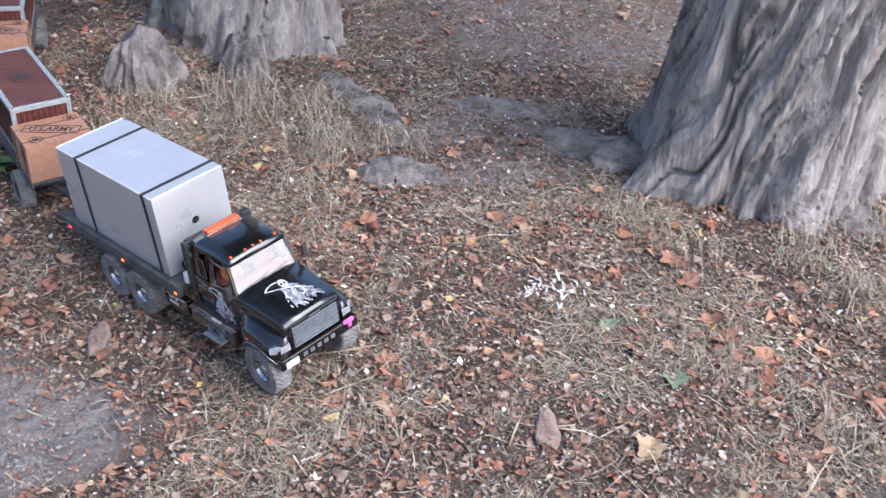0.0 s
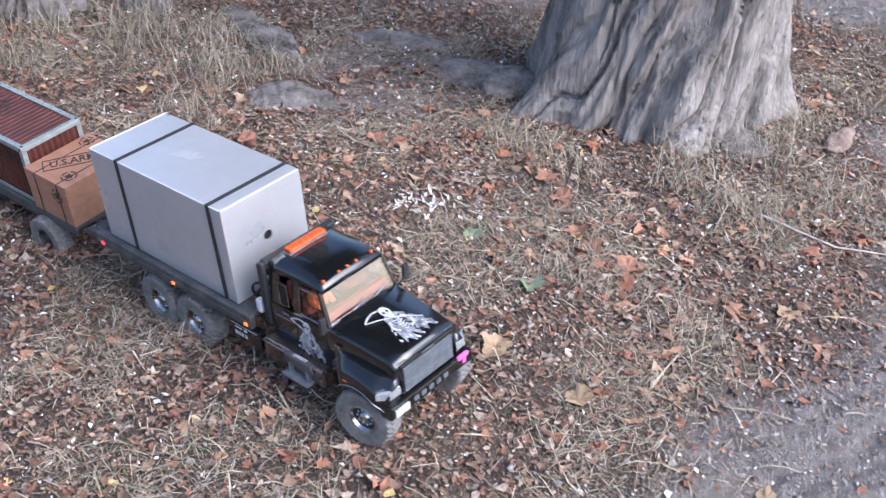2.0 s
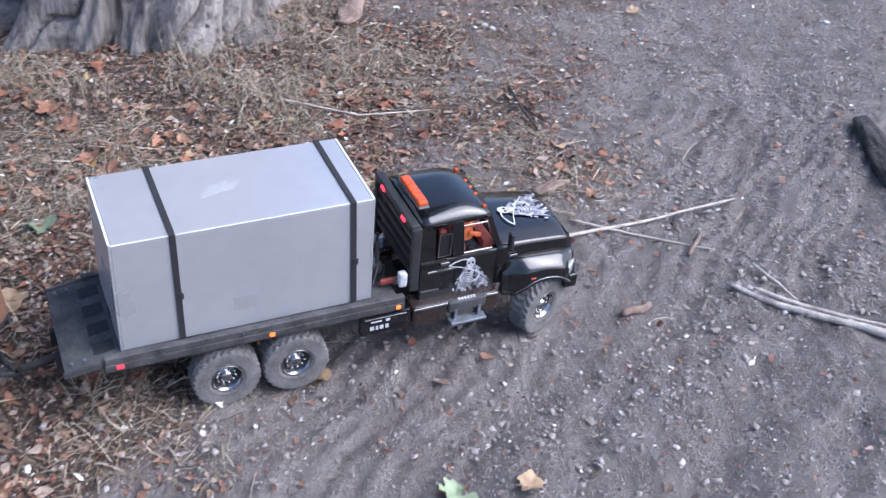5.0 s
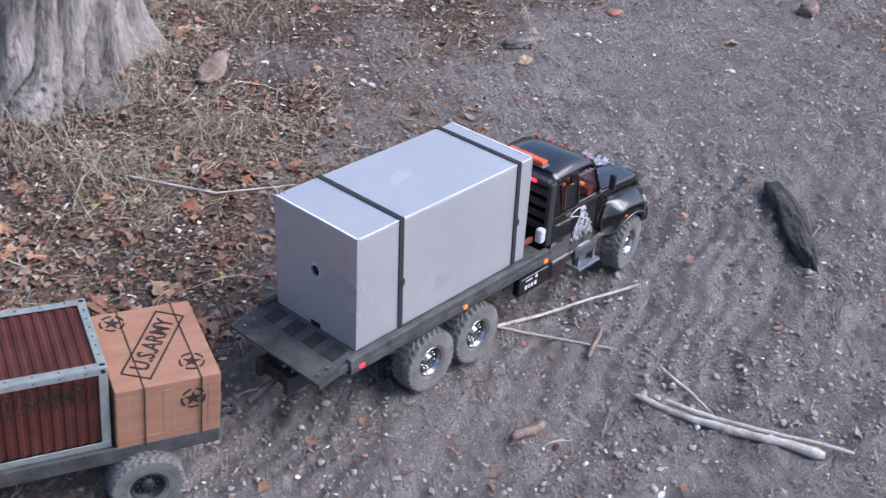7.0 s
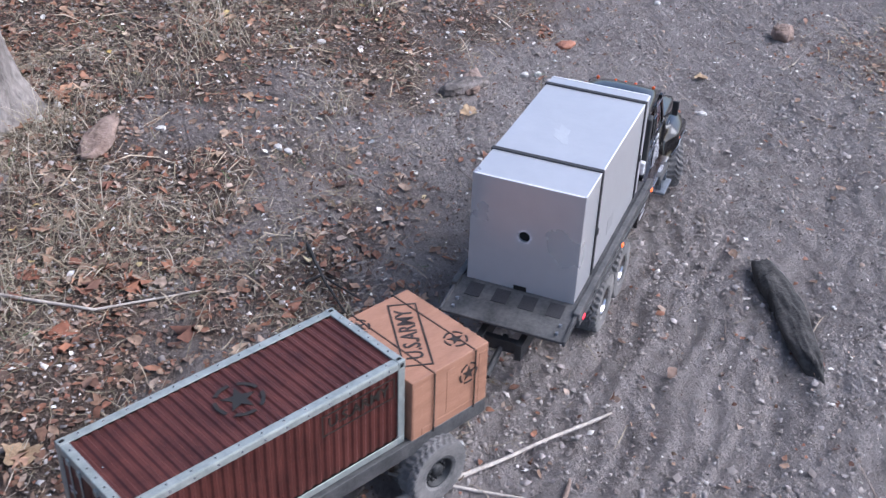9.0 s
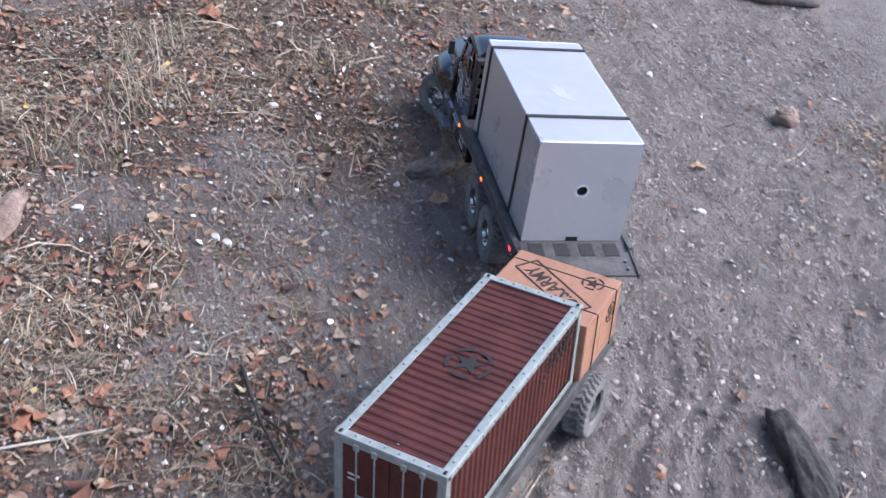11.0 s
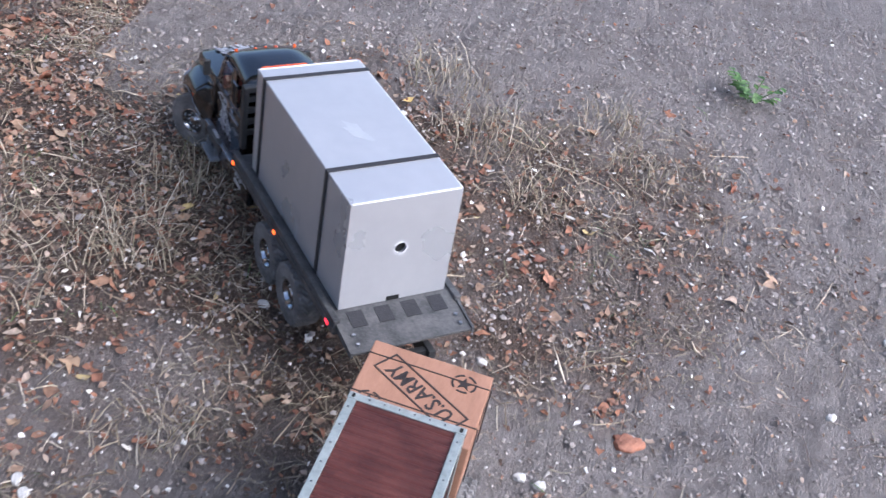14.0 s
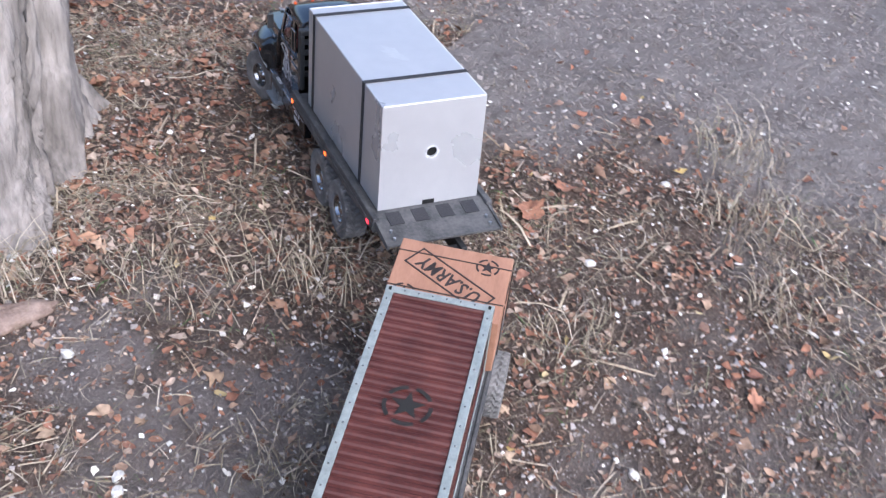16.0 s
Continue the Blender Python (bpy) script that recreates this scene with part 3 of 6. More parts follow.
LEAF = [(-1, 0, 0), (-0.45, 0.42, 0.1), (-0.4, -0.4, 0.08), (0.25, 0.5, 0.12), (0.2, -0.5, 0.1), (1, 0.03, 0.05), (0, 0, -0.06)]
LEAF_F = [(0, 6, 1), (0, 2, 6), (1, 6, 3), (2, 4, 6), (3, 6, 5), (4, 5, 6)]
LOBED = [(-1, 0, 0), (-0.5, 0.75, 0.12), (-0.25, 0.25, 0), (0.2, 0.95, 0.15), (0.4, 0.3, 0), (1.1, 0.1, 0.1), (0.4, -0.3, 0), (0.25, -0.9, 0.15), (-0.25, -0.25, 0), (-0.5, -0.7, 0.1), (0, 0, -0.08)]
LOBED_F = [(i, (i + 1) % 10, 10) for i in range(10)]
BLADE = [(-1, 0.02, 0), (-1, -0.02, 0.0), (-0.3, 0.022, 0.02), (-0.3, -0.022, 0.03), (0.4, 0.018, 0.02), (0.4, -0.018, 0.03), (1, 0.004, 0), (1, -0.004, 0.01)]
THINBLADE = [(x, y * 0.62, z) for x, y, z in BLADE]
BLADE = [(x, y * 1.3, z) for x, y, z in BLADE]
BLADE_F = [(0, 1, 3, 2), (2, 3, 5, 4), (4, 5, 7, 6)]
STONE = [(-1, -0.6, 0), (0.9, -0.7, 0), (1, 0.6, 0), (-0.8, 0.7, 0), (-0.6, -0.4, 0.45), (0.6, -0.4, 0.5), (0.5, 0.4, 0.4), (-0.5, 0.4, 0.5)]
STONE_F = [(4, 5, 6, 7), (0, 1, 5, 4), (1, 2, 6, 5), (2, 3, 7, 6), (3, 0, 4, 7)]

PEBBLE = [(x, y, z * 0.8) for x, y, z in STONE]


def thin(x, y):
    """The litter is thinner beyond the tree, towards the far path."""
    return 1 - 0.45 * smooth(0.2, 0.7, x) * smooth(2.9, 3.3, y)


def mats(x, y):
    """Where the dry grass lies thick."""
    return smooth(-0.25, 0.45, wave(x, y, 2.7, 8) + 0.5 * wave(x, y, 6.1, 4))


def litter():
    strewn("fallen_leaves", scatter(42000, lambda w, x, y: (w * 0.9 + 0.012) * thin(x, y) * (1 - 0.55 * mats(x, y))), LEAF, LEAF_F, 0.0078, M_LEAF, "dead brown leaves and leaf scraps lying over the soil", "leaves", bend=0.4, tilt=0.2, spread=0.42, aspect=0.4, jitter=0.12)
    strewn("leaf_crumbs", scatter(95000, lambda w, x, y: w * 0.8 + 0.05), LEAF[:6], [(0, 2, 1), (1, 2, 3), (2, 4, 3), (3, 4, 5)], 0.0042, M_LEAF, "small broken crumbs of dead leaves on the ground", "leaves", bend=0.3, tilt=0.35, spread=0.45, jitter=0.1)
    strewn("rusty_leaves", scatter(2000, lambda w, x, y: np.clip(w * 1.3 - 0.3, 0, 1) * thin(x, y) ** 3 * (0.1 + 0.9 * (wave(x, y, 3.3, 6) > 0.3))), LOBED, LOBED_F, 0.0135, M_RUST, "curled rust-orange fallen leaves among the dry grass", "leaves", bend=0.3, tilt=0.18, spread=0.35, aspect=0.5, jitter=0.24)
    strewn("tan_leaves", scatter(700, lambda w, x, y: w + 0.01), LOBED, LOBED_F, 0.0125, M_TANSCRAP, "pale tan curled leaves lying over the litter", "leaves", bend=0.3, tilt=0.18, spread=0.35, aspect=0.5, jitter=0.16)
    strewn("yellow_leaves", scatter(300, lambda w, x, y: w * 0.8 + 0.03), LEAF, LEAF_F, 0.011, M_YELLOW, "yellowed fallen leaves scattered over the ground", "leaves", bend=0.4, tilt=0.2, spread=0.3, jitter=0.12)
    strewn("dry_grass", scatter(130000, lambda w, x, y: w * (0.2 + 0.8 * mats(x, y)) * thin(x, y) + 0.006), BLADE, BLADE_F, 0.0148, M_STRAW, "flattened dry straw-coloured grass blades over the soil", "grass", bend=0.35, tilt=0.14, spread=0.5, jitter=0.01)
    strewn("long_stalks", scatter(3600, lambda w, x, y: w * (0.25 + 0.75 * mats(x, y)) + 0.012), THINBLADE, BLADE_F, 0.042, M_STALK, "long pale bent straw stalks lying on the litter", "stalks", bend=0.25, tilt=0.08, spread=0.4, jitter=0.012)
    strewn("green_shoots", scatter(2600, lambda w, x, y: w * (wave(x, y, 4.1, 3) > 0.45)), BLADE, BLADE_F, 0.012, M_GREEN, "short green grass shoots between dead leaves", "grass", bend=0.5, tilt=0.5, spread=0.4, jitter=0.012)
    strewn("pale_chips", scatter(9000, lambda w, x, y: (0.25 + 0.5 * w) * (0.25 + 0.75 * (wave(x, y, 4.3, 5) > 0.1))), PEBBLE, STONE_F, 0.0028, M_CHIP, "pale wood chips and small stones strewn on soil", "chips", tilt=0.3, spread=0.5, aspect=0.6, jitter=0.16)
    strewn("white_chips", scatter(1900, lambda w, x, y: 0.14 + 0.7 * w), LEAF, LEAF_F, 0.0052, M_WHITECHIP, "white broken chips scattered over soil and litter", "chips", tilt=0.3, spread=0.42, aspect=0.5, jitter=0.12)
    strewn("grit", scatter(110000, lambda w, x, y: (1.0 - 0.65 * w) * (0.3 + 0.7 * smooth(-0.4, 0.5, wave(x, y, 5.1, 7)))), PEBBLE, STONE_F, 0.0017, M_GRIT, "coarse grit and crumbs of soil on the path", "grit", tilt=0.3, spread=0.5, jitter=0.15)
    strewn("soil_clods", scatter(22000, lambda w, x, y: (1.0 - 0.7 * w) * (0.15 + 0.85 * smooth(-0.2, 0.5, wave(x, y, 3.7, 2)))), PEBBLE, STONE_F, 0.0034, M_CLOD, "small clods of grey-brown soil on the path", "clods", tilt=0.3, spread=0.45, aspect=0.35, jitter=0.2)
    strewn("fine_twigs", scatter(1400, lambda w, x, y: 0.3 + 0.7 * w), BLADE, BLADE_F, 0.026, mat("twig", (0.13, 0.1, 0.085), 0.85, vary=0.3, scale=40), "thin dark broken twigs on the ground", "twigs", tilt=0.06, bend=0.2, spread=0.4, jitter=0.012)
    outer = scatter(60000, lambda w, x, y: w * ((np.abs(x) > 2.9) | (y < 1.0) | (y > 6.2)), (-5.5, 5.0, -1.5, 7.5))
    strewn("outlying_leaves", outer[:26000], LEAF, LEAF_F, 0.012, M_LEAF, "dead brown leaves lying further off", "leaves", bend=0.5, tilt=0.3, spread=0.4)
    strewn("outlying_grass", outer[26000:], BLADE, BLADE_F, 0.024, M_STRAW, "dry flattened grass lying further off", "grass", bend=0.35, tilt=0.18, spread=0.5, jitter=0.008)


def tufts():
    """Clumps of standing dry grass."""
    spots = [(-2.3, 3.2, 0.15), (-2.08, 3.48, 0.13), (-1.72, 3.5, 0.15), (-1.35, 3.3, 0.1), (-0.05, 2.85, 0.12), (0.35, 2.9, 0.1), (-0.35, 2.8, 0.1), (0.62, 2.95, 0.07), (0.95, 3.35, 0.06), (-1.55, 3.1, 0.2), (-1.9, 3.3, 0.22), (-1.5, 2.75, 0.12), (-2.2, 2.9, 0.15), (0.15, 3.1, 0.12), (-0.05, 3.0, 0.12), (0.3, 3.35, 0.13), (1.15, 4.75, 0.12), (1.3, 4.5, 0.12), (1.6, 4.75, 0.1), (1.45, 4.3, 0.09), (1.7, 4.55, 0.09), (0.7, 3.75, 0.12), (0.75, 4.05, 0.12), (0.55, 3.55, 0.12), (-0.3, 2.25, 0.1), (0.1, 2.7, 0.14), (-0.55, 2.9, 0.12), (-1.0, 1.75, 0.1), (1.2, 3.95, 0.09), (0.0, 2.1, 0.1), (-2.45, 2.0, 0.15)]
    for x, y, r in spots:
        n = int(900 * r)
        bm = bmesh.new()
        for _ in range(n):
            a, d = rs.rand() * 6.283, r * rs.rand() ** 0.7
            px, py = x + d * math.cos(a), y + d * math.sin(a)
            h, w = r * rs.uniform(0.25, 0.75), 0.0012
            b = rs.rand() * 6.283
            lx, ly = math.cos(b) * h * rs.uniform(0.3, 1.6), math.sin(b) * h * rs.uniform(0.3, 1.6)
            z = up_at(px, py) - 0.004
            ring = [(0, 0, 0), (lx * 0.3, ly * 0.3, h * 0.55), (lx * 0.75, ly * 0.75, h * 0.8), (lx * 1.2, ly * 1.2, h * rs.uniform(0.3, 0.9))]
            vs = [(bm.verts.new((px + i - w * math.sin(b) * (1 - k / 4), py + j + w * math.cos(b) * (1 - k / 4), z + q)), bm.verts.new((px + i + w * math.sin(b) * (1 - k / 4), py + j - w * math.cos(b) * (1 - k / 4), z + q))) for k, (i, j, q) in enumerate(ring)]
            for c, e in zip(vs, vs[1:]):
                bm.faces.new((c[0], c[1], e[1], e[0]))
        tagged(part("grass_tuft", bm, M_STRAW), "tuft of dry tangled straw-coloured grass on the soil", "grass", "dry grass tufts", "stuff")


# ---- trees, roots ----
def trunk_mesh(h, r0, r1, lean, seed, lobes, n=260, rows=230, flare=0.4, twist=-0.85):
    bm = bmesh.new()
    rings = []
    k = min(1, r0 / 0.3)
    for j in range(rows + 1):
        t = (j / rows) ** 1.6
        z = h * t - 0.12
        ring = []
        hz = max(z, 0)
        for i in range(n):
            a = 2 * math.pi * i / n
            b = a + twist * hz + 0.2 * noise.noise(Vector((math.cos(a) * 2.5 + seed, math.sin(a) * 2.5, hz * 2.3))) + 0.07 * noise.noise(Vector((math.cos(a) * 7, math.sin(a) * 7 + seed, hz * 6)))
            r = r0 + (r1 - r0) * min(1, hz / 3.0) ** 0.7
            fl = flare * math.exp(-hz / 0.16)
            r *= 1 + fl * (0.35 + 0.65 * max(0, math.sin(lobes * a + seed)) ** 1.5)
            c, s = math.cos(b), math.sin(b)
            n1 = noise.noise(Vector((c * 2.2 + seed, s * 2.2, hz * 0.5)))
            n2 = noise.noise(Vector((c * 3.4 + seed, s * 3.4, hz * 0.8)))
            n3 = noise.noise(Vector((c * 10 + n1, s * 10 + seed, hz * 1.6)))
            n4 = noise.noise(Vector((c * 24, s * 24 + seed, hz * 3.5)))
            n5 = noise.noise(Vector((c * 60, s * 60 + seed, hz * 14)))
            r *= 1 + 0.1 * n1
            r += k * (-0.055 * math.exp(-(n2 / 0.08) ** 2) - 0.016 * math.exp(-(n3 / 0.09) ** 2) - 0.007 * math.exp(-(n4 / 0.14) ** 2) + 0.045 * n2 + 0.02 * n3 + 0.006 * n4 + 0.005 * n5)
            ring.append(bm.verts.new((r * math.cos(a) + lean[0] * hz, r * math.sin(a) + lean[1] * hz, z)))
        rings.append(ring)
    for a, b in zip(rings, rings[1:]):
        for i in range(n):
            bm.faces.new((a[i], a[(i + 1) % n], b[(i + 1) % n], b[i]))
    bm.faces.new(rings[-1])
    return bm


def limb(bm, a, b, r, r2, seed, n=10, k=7):
    a, b = Vector(a), Vector(b)
    q = (b - a).to_track_quat("Z", "Y").to_matrix()
    rings = []
    for j in range(k + 1):
        t = j / k
        c = a.lerp(b, t) + Vector((noise.noise(Vector((t * 2, seed, 0))), noise.noise(Vector((seed, t * 2, 5))), noise.noise(Vector((3, seed, t * 2))))) * (b - a).length * 0.09 * math.sin(math.pi * min(1, t * 1.2))
        w = r + (r2 - r) * t
        rings.append([bm.verts.new(c + q @ Vector((w * math.cos(6.2832 * i / n), w * math.sin(6.2832 * i / n), 0)) * (1 + 0.12 * noise.noise(Vector((i * 1.7, j, seed))))) for i in range(n)])
    for x, y in zip(rings, rings[1:]):
        for i in range(n):
            bm.faces.new((x[i], x[(i + 1) % n], y[(i + 1) % n], y[i]))
    bm.faces.new(rings[-1])


def tree(x, y, h, r0, r1, lean, seed, lobes, label, n, rows):
    e = empty("tree", label, "tree", "trees")
    e.location = (x, y, up_at(x, y) - 0.02)
    part("trunk", trunk_mesh(h, r0, r1, lean, seed, lobes, n, rows), M_BARK, e, "deeply furrowed grey-brown bark", True)
    rr = random.Random(seed)
    top = Vector((lean[0] * h, lean[1] * h, h - 0.15))
    tips = []
    for k in range(7):
        a = k * 0.9 + seed
        base = Vector((lean[0] * h, lean[1] * h, h - 0.15 - rr.random() * 1.2)) if k < 5 else top
        tip = base + Vector((math.cos(a) * rr.uniform(1.2, 2.2), math.sin(a) * rr.uniform(1.2, 2.2), rr.uniform(1.0, 2.4)))
        bm = bmesh.new()
        limb(bm, base, tip, r1 * 0.45, r1 * 0.1, seed + k)
        for i in range(3):
            q = base.lerp(tip, 0.5 + 0.2 * i)
            w = q + Vector((rr.uniform(-1, 1), rr.uniform(-1, 1), rr.uniform(0.2, 1.0)))
            limb(bm, q, w, r1 * 0.16, r1 * 0.04, seed + k + i * 3, 7, 4)
            tips.append(w)
        tips.append(tip)
        part("limb", bm, M_BARK, e, "", True)
    # Foliage above is out of view, added and thickened to shade the ground below.
    g = np.random.RandomState(int(seed * 10))
    pts = np.concatenate([np.array(t) + g.randn(900, 3) * np.array([0.62, 0.62, 0.42]) for t in tips])
    k = len(pts)
    d, s = g.randn(k, 3), g.randn(k, 3)
    d /= np.linalg.norm(d, axis=1, keepdims=True)
    s -= (s * d).sum(1, keepdims=True) * d
    s /= np.linalg.norm(s, axis=1, keepdims=True)
    L = 0.1 * np.exp(g.randn(k, 1) * 0.25)
    co = np.stack([pts, pts + d * L * 0.5 + s * L * 0.4, pts + d * L, pts + d * L * 0.5 - s * L * 0.4], 1).reshape(-1, 3)
    me = bpy.data.meshes.new("unseen_crown")
    me.from_pydata(co.tolist(), [], (np.arange(k)[:, None] * 4 + np.arange(4)).tolist())
    me.materials.append(M_GREEN)
    ob = new("unseen_crown", me)
    ob.parent = e


def root(points, r, label):
    bm = bmesh.new()
    k, n = 72, 30
    ps = [Vector(p) for p in points]
    rings = []
    for j in range(k + 1):
        t = j / k * (len(ps) - 1)
        i = min(int(t), len(ps) - 2)
        c = ps[i].lerp(ps[i + 1], t - i)
        w = r * (0.25 + 0.85 * math.sin(math.pi * min(1, 0.06 + 0.88 * j / k))) * (1 + 0.25 * noise.noise(Vector((j * 0.12, r * 40, 0))))
        d = (ps[i + 1] - ps[i]).normalized()
        side = Vector((-d.y, d.x, 0))
        zc = up_at(c.x, c.y)
        ring = []
        for m in range(n):
            a = 6.2832 * m / n
            ridge = 0.22 * noise.noise(Vector((j * 0.05 + r * 70, math.cos(a) * 5, math.sin(a) * 5))) + 0.12 * noise.noise(Vector((j * 0.3, math.cos(a) * 9, math.sin(a) * 9 + r * 30)))
            q = c + side * (w * 1.15 * math.cos(a) * (1 + 0.3 * noise.noise(Vector((j * 0.14, math.cos(a), r * 90)))))
            ring.append(bm.verts.new((q.x, q.y, zc + c.z + w * 0.3 * math.sin(a) * (1 + 1.6 * ridge) + w * 0.35 * ridge - 0.006)))
        rings.append(ring)
    for a, b in zip(rings, rings[1:]):
        for i in range(n):
            bm.faces.new((a[i], a[(i + 1) % n], b[(i + 1) % n], b[i]))
    bm.faces.new(rings[0][::-1])
    bm.faces.new(rings[-1])
    tagged(part("tree_root", bm, M_ROOT, None, "", True), label, "root", "surface roots")


def stump(x, y, rx, ry, h, yaw, seed, label):
    """A folded, knobbly root knee, rounded at the top and buried at its foot."""
    bm = bmesh.new()
    bmesh.ops.create_icosphere(bm, subdivisions=6, radius=1)
    for v in bm.verts:
        q = v.co.copy()
        flat_r = math.hypot(q.x, q.y)
        c, d = (q.x / flat_r, q.y / flat_r) if flat_r > 1e-6 else (0, 0)
        up = max(q.z, 0)
        fold = noise.noise(Vector((c * 2.6 + seed, d * 2.6, q.z * 0.7)))
        fine = noise.noise(Vector((c * 8, d * 8 + seed, q.z * 2.2)))
        k = 1 + 0.3 * fold - 0.16 * math.exp(-(fold / 0.1) ** 2) + 0.1 * fine + 0.5 * max(0, 0.35 - q.z) * max(0, 0.5 + fold) + 0.12 * noise.noise(q * 2.3)
        v.co = Vector((q.x * rx * k, q.y * ry * k, h * (up ** 0.85) * (1 + 0.35 * noise.noise(q * 1.9 + Vector((seed, 0, 0)))) if q.z > 0 else q.z * 0.08))
    ob = part("root_stump", bm, M_ROOT, None, "", True)
    ob.matrix_basis = pose(x, y, up_at(x, y) - 0.015, 0, 0, yaw)
    tagged(ob, label, "stump")


def stick(points, r, material, label, name="stick", r2=None):
    bm = bmesh.new()
    n = 9
    ps = [Vector((x, y, up_at(x, y) + z)) for x, y, z in points]
    dense = []
    for a, b in zip(ps, ps[1:]):
        dense += [a.lerp(b, t / 8) for t in range(8)]
    dense.append(ps[-1])
    rings = []
    for j, c in enumerate(dense):
        t = j / (len(dense) - 1)
        d = (dense[min(j + 1, len(dense) - 1)] - dense[max(j - 1, 0)]).normalized()
        q = d.to_track_quat("Z", "Y").to_matrix()
        w = (r + ((r * 0.5 if r2 is None else r2) - r) * t) * (1 + 0.2 * noise.noise(Vector((j * 0.7, r * 300, 0)))) * (0.6 if j in (0, len(dense) - 1) else 1)
        c = c + Vector((noise.noise(Vector((j * 0.3, 1, r * 99))), noise.noise(Vector((j * 0.3, 7, r * 99))), 0)) * r * 0.6
        rings.append([bm.verts.new(c + q @ Vector((w * math.cos(6.2832 * i / n), w * math.sin(6.2832 * i / n), 0)) * (1 + 0.25 * noise.noise(Vector((i * 1.3, j * 0.4, r * 77))))) for i in range(n)])
    for a, b in zip(rings, rings[1:]):
        for i in range(n):
            bm.faces.new((a[i], a[(i + 1) % n], b[(i + 1) % n], b[i]))
    bm.faces.new(rings[0][::-1])
    bm.faces.new(rings[-1])
    return tagged(part(name, bm, material, None, "", True), label, name.replace("_", " "))


def slab(x, y, length, width, thick, yaw, material, label, name):
    bm = bmesh.new()
    bmesh.ops.create_icosphere(bm, subdivisions=4, radius=1)
    for v in bm.verts:
        p = v.co.copy()
        k = 1 + 0.3 * noise.noise(p * 1.7 + Vector((x, y, 0))) + 0.12 * noise.noise(p * 6)
        v.co = Vector((p.x * length / 2 * k, p.y * width / 2 * k * (1 - 0.25 * p.x), (abs(p.z) ** 0.6) * math.copysign(1, p.z) * thick / 2 * (1 + 0.3 * noise.noise(p * 4))))
    ob = part(name, bm, material, None, "", True)
    ob.matrix_basis = pose(x, y, up_at(x, y) + thick * 0.33, 0, 0, yaw)
    return tagged(ob, label, name.replace("_", " "))


def plant(x, y, r, n, label):
    e = empty("green_plant", label, "plant")
    e.location = (x, y, up_at(x, y))
    bm = bmesh.new()
    stems = bmesh.new()
    for k in range(n):
        a, h, d = rs.rand() * 6.283, rs.uniform(0.3, 1) * r, rs.uniform(0.1, 1) * r
        c = Vector((d * math.cos(a), d * math.sin(a), h * 0.8))
        rod((0.1 * d * math.cos(a), 0.1 * d * math.sin(a), -0.003), c, 0.0012, 5, into=stems)
        for s in range(4):
            b = a + rs.uniform(-1.2, 1.2)
            q = c * (0.55 + 0.15 * s)
            L = r * rs.uniform(0.22, 0.36)
            u = Vector((math.cos(b), math.sin(b), rs.uniform(-0.2, 0.4)))
            w = Vector((-math.sin(b), math.cos(b), 0)) * 0.34
            vs = [bm.verts.new(q + p * L) for p in (u * 0, u * 0.3 + w, u * 0.7 + w * 0.8, u + Vector((0, 0, -0.1)), u * 0.7 - w * 0.8, u * 0.3 - w)]
            bm.faces.new((vs[0], vs[1], vs[2], vs[3]))
            bm.faces.new((vs[0], vs[3], vs[4], vs[5]))
    part("stems", stems, M_GREEN, e)
    part("leaves", bm, M_GREEN, e, "fresh green leaves")


def fallen_leaf(x, y, r, kind, yaw):
    """A single lobed leaf, curled at its tips, with a stalk."""
    g = random.Random(int(x * 1000 + y * 77))
    bm = bmesh.new()
    n = 40
    c = bm.verts.new((0, 0, -0.06 * r))
    ring = []
    for i in range(n):
        a = 2 * math.pi * i / n
        lobe = 0.72 + 0.26 * abs(math.cos(2.5 * a)) ** 0.7 + g.uniform(-0.12, 0.08)
        w = lobe * r * (1.15 if abs(a - math.pi) > 0.6 else 0.8)
        ring.append(bm.verts.new((w * math.cos(a), w * 0.85 * math.sin(a), 0.45 * r * (lobe ** 2) * (0.5 + 0.6 * math.sin(2 * a + x * 9)) + 0.08 * r)))
    mids = [bm.verts.new(c.co.lerp(v.co, 0.55) + Vector((0, 0, (0.05 if i % 8 < 4 else -0.04) * r))) for i, v in enumerate(ring)]
    for i in range(n):
        j = (i + 1) % n
        bm.faces.new((c, mids[i], mids[j]))
        bm.faces.new((mids[i], ring[i], ring[j], mids[j]))
    rod((-0.5 * r, 0, 0.0), (-1.5 * r, 0.15 * r, 0.12 * r), 0.0007, 5, into=bm)
    kinds = {"green": (M_SAGE, "torn grey-green leaf lying on the litter"), "pale": (M_PALELEAF, "large pale green fallen leaf on the soil"), "tan": (M_TANLEAF, "curled yellow-tan fallen leaf on the ground"), "rust": (M_RUSTLEAF, "curled rust-red fallen leaf on dry grass")}
    ob = part("fallen_leaf", bm, kinds[kind][0], None, "", True)
    ob.matrix_basis = pose(x, y, up_at(x, y) + 0.006, g.uniform(-14, 14), g.uniform(-14, 14), yaw)
    tagged(ob, kinds[kind][1], "leaf", "single fallen leaves")


